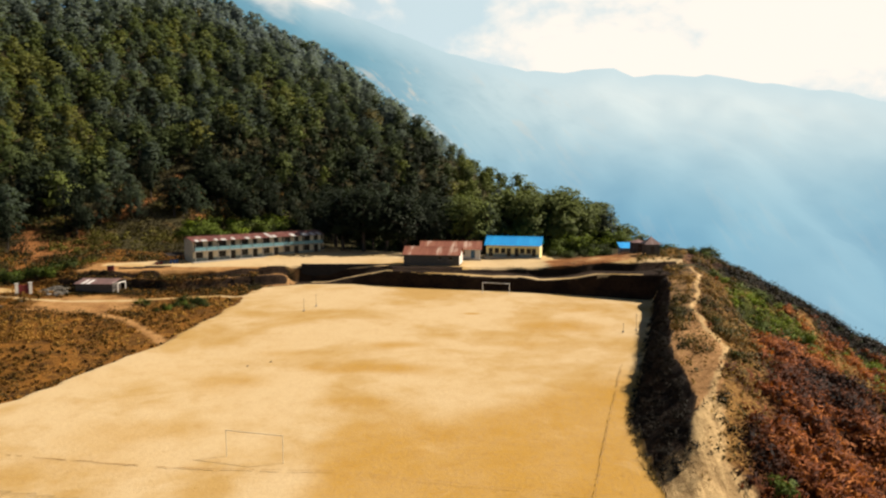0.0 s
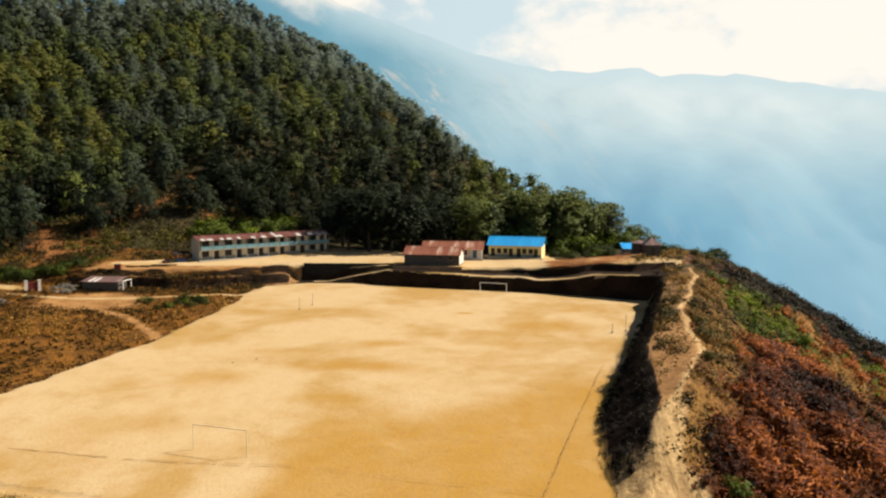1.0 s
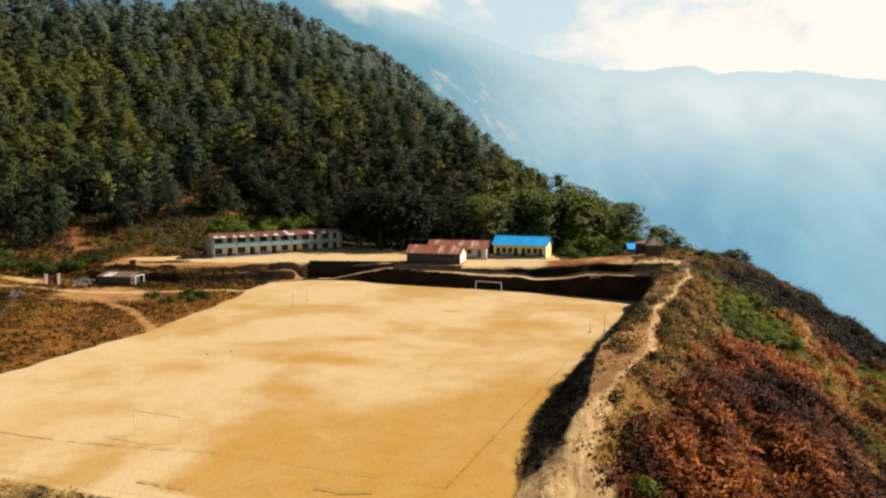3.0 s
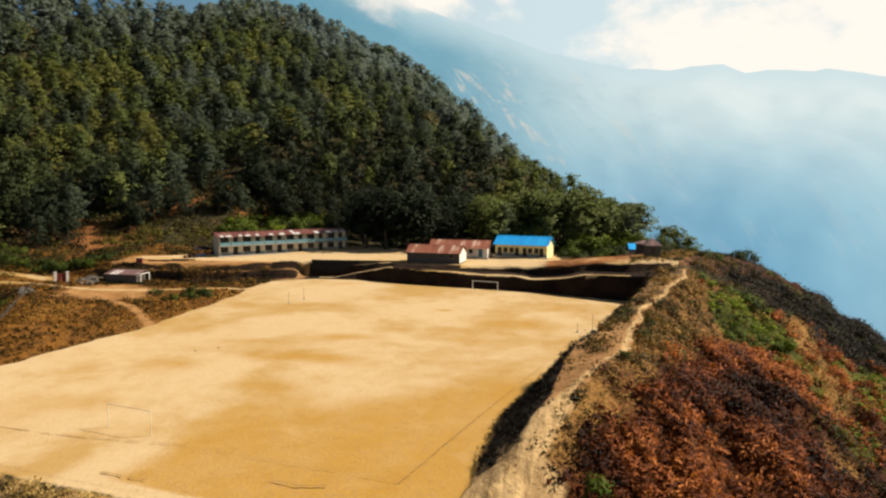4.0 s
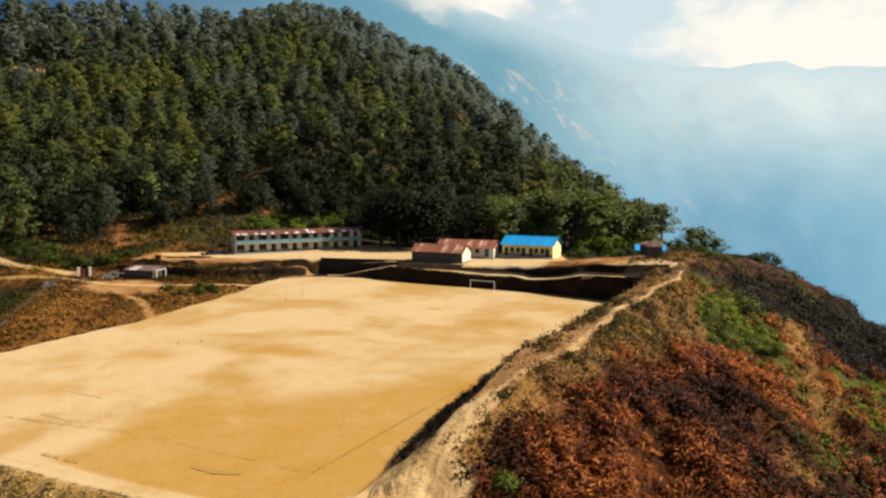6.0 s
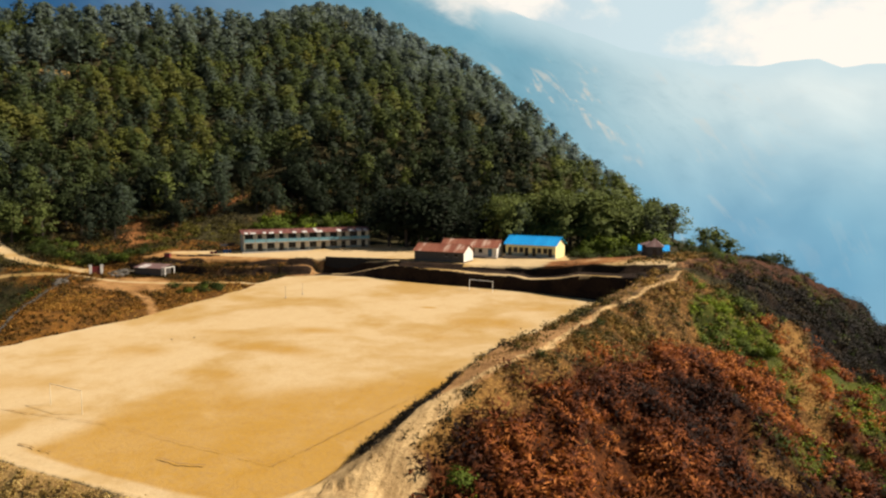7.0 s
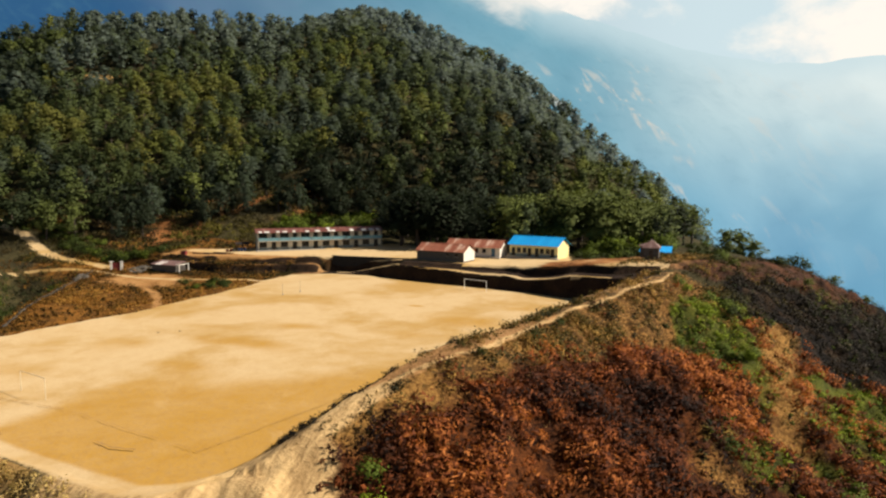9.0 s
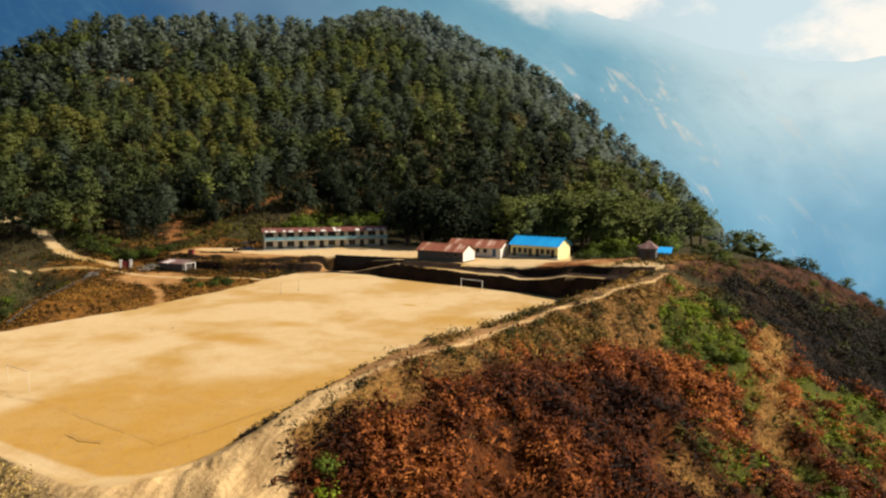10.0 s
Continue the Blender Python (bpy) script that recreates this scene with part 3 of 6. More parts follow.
    for px, py, wx, wy, amount in ((-10.3, 84, 6, 3.2, 0.32), (-8.8, 97.4, 8.5, 3.2, 0.42), (-25.6, 91.4, 5, 4, 0.28), (17.7, 121, 11, 6.5, 0.46), (12, 110, 7.5, 3, 0.34),
                                   (-6.3, 110, 5.5, 2.4, 0.28), (24.4, 135, 6, 2.6, 0.28), (4.5, 131.3, 1.9, 0.8, 0.65), (-24, 104, 7, 3, 0.16), (-34, 64.5, 11, 3.5, 0.16), (-30, 75, 9, 4, 0.10)):
        damp_tone = damp_tone + 1.5 * amount * np.exp(-((x - px + 4 * lobes) / wx) ** 2 - ((y - py + 3 * lobes) / wy) ** 2)
    damp_tone = damp_tone + 0.3 * step(60, 55, y) * step(-22, -8, x)
    gullied = np.clip(gully, 0, 1) * (x < le) * step(154, 142, y)
    shelf = on_terrace * np.exp(-((y - low_bank - 1.7) / 0.5) ** 2) * (y < top_bank)
    hutsoil = 0.9 * step(20, 27, x + 4 * n1) * step(50, 44, x) * step(152, 155, y) * step(184, 176, y) * (y > se + 0.5) * np.clip(0.75 + n1, 0, 1)
    redsoil = np.maximum(hutsoil, clearing * step(-64, -80, x) * np.clip(0.22 + 1.6 * fbm(x, y, 9, 3, 57), 0, 0.9))
    sand = sand * (1 - 0.8 * hutsoil)
    scrub = np.maximum(scrub * (1 - gullied), (x < -50) * step(170, 178, y) * step(168, 176, d_) * step(246, 226, d_) * (1 - redsoil) * np.clip(0.36 + 0.5 * n1, 0, 0.8))
    # terrace banks get the same painted shade
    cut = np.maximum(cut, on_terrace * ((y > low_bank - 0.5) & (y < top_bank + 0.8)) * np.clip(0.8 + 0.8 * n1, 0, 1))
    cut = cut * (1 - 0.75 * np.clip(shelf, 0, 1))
    soil = np.maximum(soil, shelf * np.clip(0.85 + 0.5 * n1, 0, 1))
    zones = dict(straw=straw, dust=dust, redden=redden, gully=gullied, clearing=clearing, redsoil=redsoil, ochre=ochre, sand=sand, soil=soil, pale=pale, cut=cut, rust=rust, green=green, burnt=burnt, dry=dry, scrub=scrub, damp=np.where(pit, damp_tone * step(0.3, 2.2, -out), 0.0))
    return z, zones, pit


def spread(lo, hi, stepsize, grow, reach_lo, reach_hi):
    mid = list(np.arange(lo, hi, stepsize))
    below, above = [], []
    s, v = stepsize, lo
    while v > reach_lo:
        s *= grow
        v -= s
        below.append(v)
    s, v = stepsize, mid[-1]
    while v < reach_hi:
        s *= grow
        v += s
        above.append(v)
    return np.array(below[::-1] + mid + above)


def sheet(name, gx, gy, z, keep, mat, zones=None):
    """A mesh of the cells of the grid that keep names."""
    ny, nx = z.shape
    jj, ii = np.nonzero(keep)
    quads = np.stack([jj * nx + ii, jj * nx + ii + 1, (jj + 1) * nx + ii + 1, (jj + 1) * nx + ii], 1)
    used, index = np.unique(quads, return_inverse=True)
    co = np.stack([gx.ravel()[used], gy.ravel()[used], z.ravel()[used]], 1)
    me = bpy.data.meshes.new(name)
    fill(me, co, index.reshape(quads.shape))
    for key, val in (zones or {}).items():
        a = me.attributes.new(key, "FLOAT", "POINT")
        a.data.foreach_set("value", np.clip(val, 0, 1).ravel()[used].astype(np.float32))
    me.materials.append(mat)
    me.polygons.foreach_set("use_smooth", np.ones(len(quads), dtype=bool))
    return new(name, me)


def fill(me, co, faces):
    """Vertices and equal-sided faces from arrays."""
    n, k = faces.shape
    me.vertices.add(len(co))
    me.vertices.foreach_set("co", np.asarray(co, dtype=np.float32).ravel())
    me.loops.add(n * k)
    me.loops.foreach_set("vertex_index", np.asarray(faces, dtype=np.int32).ravel())
    me.polygons.add(n)
    me.polygons.foreach_set("loop_start", np.arange(0, n * k, k, dtype=np.int32))
    me.update(calc_edges=True)


def height(x, y):
    return float(terrain(np.array([x], float), np.array([y], float))[0][0])


xs = np.concatenate([spread(-62, 33, 0.7, 1.045, -900, 32), spread(33, 47, 0.4, 1.03, 33, 33.2), spread(47, 92, 0.7, 1.045, 47, 900)])
ys = np.concatenate([spread(46, 54, 0.45, 1.045, -300, 53), spread(54.2, 156, 0.7, 1.0, 54.2, 155), spread(156.2, 167, 0.33, 1.02, 156.2, 166), spread(167.2, 175, 0.7, 1.045, 167.2, 700)])
xs, ys = np.unique(xs.round(3)), np.unique(ys.round(3))
gx, gy = np.meshgrid(xs, ys)
# rows and columns bend so that they run along the cut banks
for row, yc in enumerate(ys):
    k = float(step(30, 55, yc) * step(230, 175, yc))
    bent = np.interp(xs, [-62, 34, 38, 45, 110], [-62, float(wall_foot(yc)), float(lip_x(yc)), float(crest_x(yc)), 110])
    gx[row] = np.where((xs > -62) & (xs < 110), xs + (bent - xs) * k, xs)
for col in range(len(xs)):
    xc = gx[:, col]
    ne_, fe_, se_ = np.minimum(near_edge(xc), 57), far_edge(xc), second_edge(xc)
    inner = (ys > 30) & (ys < 185)
    k = step(-75, -44, xc) * step(60, 48, xc)
    bent = np.select([ys < 50, ys < 157, ys < 164], [30 + (ys - 30) * (ne_ - 30) / 20, ne_ + (ys - 50) * (fe_ - ne_) / 107, fe_ + (ys - 157) * np.maximum(se_ - fe_, 0.6) / 7],
                     np.maximum(se_, fe_ + 0.6) + (ys - 164) * (185 - np.maximum(se_, fe_ + 0.6)) / 21)
    gy[:, col] = np.where(inner, ys + (bent - ys) * k, ys)
gz, zones, pit = terrain(gx, gy)
cell = pit[:-1, :-1]
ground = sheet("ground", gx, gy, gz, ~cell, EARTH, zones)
tagged(ground, "hillside ground of dry earth, scrub and forest floor", "ground", kind="structure")
pitch = sheet("pitch", gx, gy, gz, cell, EARTH, zones)
tagged(pitch, "bare sandy football pitch with damp ochre patches", "sports pitch", kind="structure")


def far_land(az, r):
    """Height of the far side of the valley, az degrees to the right of +y."""
    a = np.radians(az)
    x, y = r * np.sin(a), r * np.cos(a)
    n1, n2 = fbm(x, y, 380, 6, 71), fbm(x, y, 110, 5, 91)
    crest = course(az, (-75, 520), (-38, 500), (-25, 410), (-14, 315), (-8, 268), (-2, 234), (4, 198), (10, 174), (16, 165), (21, 162), (26, 148), (35, 125), (60, 150), (110, 220))
    spur = np.abs(np.sin(x * 0.011 + 1.5 * n1 + r * 0.002)) * 34
    z = crest - (crest + 250) / 640 * np.abs(r - 1080 - 40 * n1) + 20 * n1 + 18 * n2 + 7 * fbm(x, y, 46, 3, 95) + spur * step(20, 300, np.abs(r - 1080)) - 12
    return x, y, np.maximum(z, -260 + 20 * n1)


def spur_shading(x, y, z):
    """Painted shading of the spurs: turned towards the light, 0 to 1."""
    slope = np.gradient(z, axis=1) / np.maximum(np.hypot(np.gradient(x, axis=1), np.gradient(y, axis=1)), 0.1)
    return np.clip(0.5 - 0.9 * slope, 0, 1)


def mountain_sheet():
    az, r = np.meshgrid(np.linspace(-80, 115, 270), np.concatenate([np.linspace(430, 1150, 90), np.linspace(1180, 2600, 20)]))
    x, y, z = far_land(az, r)
    ny, nx = z.shape
    jj, ii = np.nonzero(np.ones((ny - 1, nx - 1), bool))
    quads = np.stack([jj * nx + ii, (jj + 1) * nx + ii, (jj + 1) * nx + ii + 1, jj * nx + ii + 1], 1)
    me = bpy.data.meshes.new("mountain")
    fill(me, np.stack([x.ravel(), y.ravel(), z.ravel()], 1), quads[:, ::-1])
    me.polygons.foreach_set("use_smooth", np.ones(len(quads), dtype=bool))
    crestward = me.attributes.new("crestward", "FLOAT", "POINT")
    crestward.data.foreach_set("value", np.clip((z / z.max(0, keepdims=True) - 0.55) / 0.45, 0, 1).ravel().astype(np.float32))
    lit = me.attributes.new("spur_shading", "FLOAT", "POINT")
    lit.data.foreach_set("value", spur_shading(x, y, z).ravel().astype(np.float32))
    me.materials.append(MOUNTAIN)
    return new("mountain", me)


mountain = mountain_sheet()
tagged(mountain, "hazy blue mountainside across the valley, wooded with pale slips", "mountain", kind="structure")


# ---- foliage ----
rng = np.random.default_rng(7)


def unit(v):
    return v / np.maximum(np.linalg.norm(v, axis=-1, keepdims=True), 1e-6)


def cards(centres, out, size, rng, slim=0.55, along=None):
    """Small bent leaf sprays, two triangles each, at the given centres; out: the way each one faces in the crown; along: the way it grows."""
    n = len(centres)
    face = unit(unit(out) + rng.normal(size=(n, 3)) * 0.42)
    a = rng.normal(size=(n, 3)) if along is None else unit(along) + rng.normal(size=(n, 3)) * 0.38
    a = unit(a - face * (a * face).sum(1, keepdims=True))
    b = np.cross(face, a)
    s = size * rng.uniform(0.6, 1.3, (n, 1))
    p = centres + rng.normal(size=(n, 3)) * s * 0.1
    c = -face
    q = np.stack([p - a * s, p - b * s * slim + c * s * 0.2, p + a * s, p + b * s * slim + c * s * 0.2], 1)
    return q.reshape(-1, 3), np.arange(4 * n).reshape(n, 4), np.repeat(unit(out), 4, 0)


def joined(*pieces):
    """Several sets of cards as one."""
    base = np.cumsum([0] + [len(p[0]) for p in pieces[:-1]])
    return np.concatenate([p[0] for p in pieces]), np.concatenate([p[1] + b for p, b in zip(pieces, base)]), np.concatenate([p[2] for p in pieces])


def inner_foliage(rng, low, reach):
    """The shaded twigs and leaves round the trunk, in larger pieces."""
    h = rng.uniform(low, 0.82, 26)
    t = rng.uniform(0, 6.283, 26)
    o = reach * rng.uniform(0.2, 1.0, 26) * np.sqrt(np.clip(1.05 - h, 0.1, 1))
    w = np.stack([np.cos(t), np.sin(t), 0 * t], 1)
    return cards(w * o[:, None] + np.stack([0 * h, 0 * h, h], 1), w + (0, 0, 0.2), 0.085, rng, 0.8)


def pine_crown(rng, clumps, per, size):
    """A pine crown of unit height: a blunt cone of needle clumps on boughs, with gaps between them."""
    pts, outs, ways = [], [], []
    low = rng.uniform(0.14, 0.26)
    girth = rng.uniform(0.85, 1.15)
    lean = rng.uniform(-0.04, 0.04, 2)
    for i in range(clumps):
        f = ((i + rng.uniform(0, 1)) / clumps) ** 0.9
        h = low + (0.93 - low) * f
        reach = girth * 0.37 * (1 - f ** 2.3) ** 0.55 * (0.75 + 0.25 * min(1.0, f * 4))
        t = i * 2.4 + rng.uniform(-0.5, 0.5)
        o = reach * rng.uniform(0.35, 1.05)
        w = np.array([math.cos(t), math.sin(t), 0.0])
        c = w * o + (*(lean * h), h - 0.10 * o)
        v = unit(rng.normal(size=(per, 3)))
        d = v * rng.uniform(0.3, 1.0, (per, 1)) ** 0.6 * rng.uniform(0.085, 0.13) * (1.0 - 0.25 * f)
        d[:, 2] *= 0.55
        pts.append(c + d)
        ways.append(v * (1, 1, 0.3) + w * 0.5 + (0, 0, 0.35))
        outs.append(v * 0.35 + w * 0.7 * (1 - 0.6 * f) + np.array([0.10, 0.0, 0.62]))
    return joined(cards(np.concatenate(pts), np.concatenate(outs), size, rng, 0.42, np.concatenate(ways)), inner_foliage(rng, low, 0.17 * girth))


def broad_crown(rng, clumps, per, size):
    """A broadleaf crown of unit height: uneven boughs of leaf sprays round open gaps."""
    pts, outs = [], []
    for i in range(clumps):
        f = (i + rng.uniform(0, 1)) / clumps
        h = 0.26 + 0.66 * f
        r = 0.29 * math.sqrt(max(0.02, 1 - (2 * f - 0.85) ** 2 / 1.4))
        t = rng.uniform(0, 2 * math.pi) + i * 2.4
        o = r * rng.uniform(0.4, 1.05)
        c = np.array([o * math.cos(t), o * math.sin(t), h])
        v = unit(rng.normal(size=(per, 3)))
        d = v * rng.uniform(0.35, 1.0, (per, 1)) * rng.uniform(0.07, 0.125)
        d[:, 2] *= 0.7
        pts.append(c + d)
        outs.append(v * 0.45 + unit(c - (0, 0, 0.45)) * 0.8 + np.array([0.12, 0.0, 0.6]))
    return joined(cards(np.concatenate(pts), np.concatenate(outs), size, rng, 0.55), inner_foliage(rng, 0.28, 0.15))


def leaf_mesh(name, co, faces, tone, mat, normals):
    """Foliage whose sprays are shaded by the way they face in the crown."""
    g = np.cross(co[faces[:, 1]] - co[faces[:, 0]], co[faces[:, 2]] - co[faces[:, 0]])
    away = (g * normals[faces].mean(1)).sum(1) < 0
    faces = np.where(away[:, None], faces[:, ::-1], faces)
    me = bpy.data.meshes.new(name)
    fill(me, co, faces)
    a = me.attributes.new("tone", "FLOAT", "POINT")
    a.data.foreach_set("value", np.asarray(tone, np.float32))
    me.polygons.foreach_set("use_smooth", np.ones(len(faces), dtype=bool))
    me.attributes.new("custom_normal", "FLOAT_VECTOR", "POINT")
    me.attributes["custom_normal"].data.foreach_set("vector", np.asarray(normals, np.float32).ravel())
    me.materials.append(mat)
    return me


# woods on the hill: joined trunks and crowns
def inside_woods(x, y):
    d, v = -0.6 * x + 0.8 * y, 0.8 * x + 0.6 * y
    return (np.where(x < -25, d > course(x, (-200, 222), (-130, 214), (-118, 222), (-104, 234), (-97, 244), (-86, 246), (-72, 216), (-25, 186)), y > course(x, (-25, 199), (-10, 192), (0, 189), (26, 189), (33, 192), (45, 198), (60, 204)))
            & (((d < 412) & (v < course(d, (150, 222), (190, 222), (211, 217), (234, 211), (275, 198), (340, 183), (420, 177))) & (v > -120)) | ((ridge_z(x, y) > hill_z(x, y) - 6) & (y > ridge_y(x) - 75) & (y < ridge_y(x) + 9) & (x > -215) & (x < 66))))


def woods():
    cell = 7.5
    cx_, cy_ = np.meshgrid(np.arange(-340, 75, cell), np.arange(170, 510, cell))
    px_ = cx_.ravel() + rng.uniform(-3.4, 3.4, cx_.size)
    py_ = cy_.ravel() + rng.uniform(-2.9, 2.9, cx_.size)
    ok = inside_woods(px_, py_)
    px_, py_ = px_[ok], py_[ok]
    pz_ = terrain(px_, py_)[0]
    return px_, py_, pz_


tx, ty, tz = woods()
on_ledge = (np.abs(-0.6 * tx + 0.8 * ty - 338) < 5) & (np.abs(0.8 * tx + 0.6 * ty + 1) < 11)
tx, ty, tz = tx[~on_ledge], ty[~on_ledge], tz[~on_ledge]


# ---- helpers for things ----
def thing(name, label, category, m, group="", kind=""):
    ob = new(name)
    ob.matrix_basis = m
    return tagged(ob, label, category, group, kind)


def part(name, bm, mat, parent, label=""):
    me = bpy.data.meshes.new(name)
    bmesh.ops.recalc_face_normals(bm, faces=bm.faces)
    bm.to_mesh(me)
    bm.free()
    me.materials.append(mat)
    return again(name, me, parent, label)


def again(name, me, parent, label="", m=None):
    ob = new(name, me)
    ob.parent = parent
    if m is not None:
        ob.matrix_basis = m
    return tagged(ob, label)


def box(bm, x0, x1, y0, y1, z0, z1, bevel=0.0):
    vs = [bm.verts.new((x, y, z)) for z in (z0, z1) for x, y in ((x0, y0), (x1, y0), (x1, y1), (x0, y1))]
    for f in ((3, 2, 1, 0), (4, 5, 6, 7), (0, 1, 5, 4), (1, 2, 6, 5), (2, 3, 7, 6), (3, 0, 4, 7)):
        bm.faces.new([vs[i] for i in f])
    return bm


def boxed(*args):
    return box(bmesh.new(), *args)


def rod(bm, a, b, r0, r1=None, sides=6):
    """A tapered rod from a to b."""
    a, b = Vector(a), Vector(b)
    r1 = r0 if r1 is None else r1
    q = (b - a).to_track_quat("Z", "Y")
    rings = []
    for p, r in ((a, r0), (b, r1)):
        rings.append([bm.verts.new(p + q @ Vector((r * math.cos(6.2832 * i / sides), r * math.sin(6.2832 * i / sides), 0))) for i in range(sides)])
    for i in range(sides):
        j = (i + 1) % sides
        bm.faces.new((rings[0][i], rings[0][j], rings[1][j], rings[1][i]))
    bm.faces.new(rings[0][::-1])
    bm.faces.new(rings[1])
    return bm


def pierced(length, height_, y0, y1, openings, z0=0.0):
    """A wall along x with openings (x0, x1, z0, z1) right through it."""
    bm = bmesh.new()
    cuts = sorted({0.0, length, *(o[0] for o in openings), *(o[1] for o in openings)})
    for a, b in zip(cuts, cuts[1:]):
        holes = sorted((o[2], o[3]) for o in openings if o[0] < (a + b) / 2 < o[1])
        z = z0
        for lo, hi in holes:
            if lo > z:
                box(bm, a, b, y0, y1, z, lo)
            z = hi
        if z < height_:
            box(bm, a, b, y0, y1, z, height_)
    return bm


def gable(bm, x0, x1, y0, y1, z0, z1):
    """The triangle of wall under a ridge along x, as a thin prism from x0 to x1."""
    ym = (y0 + y1) / 2
    a = [bm.verts.new((x0, *p)) for p in ((y0, z0), (y1, z0), (ym, z1))]
    b = [bm.verts.new((x1, *p)) for p in ((y0, z0), (y1, z0), (ym, z1))]
    bm.faces.new(a[::-1])
    bm.faces.new(b)
    for i in range(3):
        j = (i + 1) % 3
        bm.faces.new((a[i], a[j], b[j], b[i]))
    return bm


def ribbed(length, y0, z0, y1, z1, pitch_=0.3, depth=0.035, thick=0.02, x0=0.0):
    """A corrugated roof slope from the eave (y0, z0) to the ridge (y1, z1), with thickness."""
    bm = bmesh.new()
    n = max(2, int(length / (pitch_ / 2)))
    rows = []
    for k in range(n + 1):
        x = x0 + length * k / n
        up = depth * (k % 2)
        rows.append([bm.verts.new((x, y, z + up + t)) for y, z, t in ((y0, z0, 0), (y1, z1, 0), (y1, z1, thick), (y0, z0, thick))])
    for a, b in zip(rows, rows[1:]):
        for i in range(4):
            j = (i + 1) % 4
            bm.faces.new((a[i], b[i], b[j], a[j]))
    bm.faces.new(rows[0])
    bm.faces.new(rows[-1][::-1])
    return bm


def roof_material(name, base, rust, light, amount):
    m, n = material(name)
    pos = n.add("ShaderNodeTexCoord").outputs["Object"]
    streak = n.add("ShaderNodeMapping", {0: pos, 3: (1.1, 0.12, 0.12)}).outputs[0]
    a = n.noise(1.0, streak, 4.0, 0.6)
    b = n.noise(4.0, pos, 5.0, 0.65)
    c = n.noise(0.45, pos, 3.0, 0.5)
    col = n.mix(n.ramp(n.math("ADD", n.math("MULTIPLY", a, 0.6), n.math("MULTIPLY", b, 0.4)), 0.38, 0.62), base, rust)
    col = n.mix(n.math("MULTIPLY", n.ramp(n.math("ADD", n.math("MULTIPLY", a, 0.7), n.math("MULTIPLY", c, 0.3)), 0.54, 0.66), amount), col, light)
    finish(n, col, 0.62, b, 0.1, 0.02, spec=0.35)
    return m


RED_ROOF = roof_material("rusted_red_sheet", (0.0936, 0.0302, 0.0245), (0.1512, 0.054, 0.0396), (0.2448, 0.144, 0.1152), 0.5)
RUST_ROOF = roof_material("rusted_sheet", (0.190, 0.056, 0.030), (0.275, 0.110, 0.062), (0.50, 0.36, 0.28), 0.85)
BLUE_ROOF = roof_material("blue_sheet", (0.0, 0.245, 0.60), (0.0, 0.285, 0.66), (0.01, 0.34, 0.70), 0.5)
PALE_SHEET = plain("pale_sheet", (0.5184, 0.504, 0.4752), 0.6, 0.2, 2.0)
GREY_ROOF = roof_material("grey_rusted_sheet", (0.098, 0.060, 0.056), (0.150, 0.080, 0.068), (0.2448, 0.1872, 0.1728), 0.5)
CREAM = plain("cream_plaster", (0.53, 0.485, 0.37), 0.9, 0.2, 1.2)
YELLOW = plain("yellow_plaster", (0.672, 0.576, 0.272), 0.9, 0.12, 1.2)
WHITE = plain("white_plaster", (0.56, 0.53, 0.47), 0.9, 0.15, 1.4)
TEAL = plain("teal_paint", (0.135, 0.27, 0.315), 0.7, 0.25, 1.5)
DADO = plain("grey_green_dado", (0.1584, 0.198, 0.1914), 0.85, 0.25, 1.5)
CONCRETE = plain("concrete", (0.3036, 0.2772, 0.2376), 0.92, 0.25, 1.8)
STONE = plain("dark_stone", (0.0858, 0.0759, 0.066), 0.95, 0.4, 2.6, bump=0.5)
DARK_WOOD = plain("dark_wood", (0.060, 0.040, 0.028), 0.8, 0.4, 3.0)
DARK_DOOR = plain("dark_green_brown_paint", (0.024, 0.021, 0.016), 0.7, 0.3, 3.0)
BLUE_WOOD = plain("blue_paint", (0.05, 0.12, 0.20), 0.6, 0.3, 3.0)
GLASS = plain("dark_glass", (0.010, 0.012, 0.014), 0.16, 0.2, 2.0, bump=0.0)
WHITE_STEEL = plain("white_steel", (0.78, 0.76, 0.70), 0.5, 0.2, 3.0)
CREAM_STEEL = plain("cream_steel", (0.60, 0.52, 0.38), 0.6, 0.25, 3.0)
GREY_STEEL = plain("grey_steel", (0.42, 0.36, 0.27), 0.55, 0.3, 3.0, 0.3)
MAROON = plain("maroon_paint", (0.16, 0.022, 0.022), 0.65, 0.3, 3.0)
TARP = plain("dark_tarpaulin", (0.030, 0.026, 0.026), 0.8, 0.3, 2.0)
BLUE_PLASTIC = plain("blue_plastic", (0.03, 0.10, 0.30), 0.4, 0.2, 2.0)
ROCK = plain("grey_rock", (0.085, 0.074, 0.060), 0.95, 0.35, 1.6, bump=0.6)
OLD_STONE = plain("old_wall_stone", (0.055, 0.047, 0.036), 0.95, 0.45, 2.0, bump=0.5)
# Stone of the retaining wall, blackened for the shade on its face.
SHADED_STONE = plain("shaded_black_stone", (0.013, 0.012, 0.012), 0.9, 0.4, 2.0, bump=0.5)
TRENCH = plain("dark_sand", (0.255, 0.150, 0.050), 0.95, 0.35, 2.0)


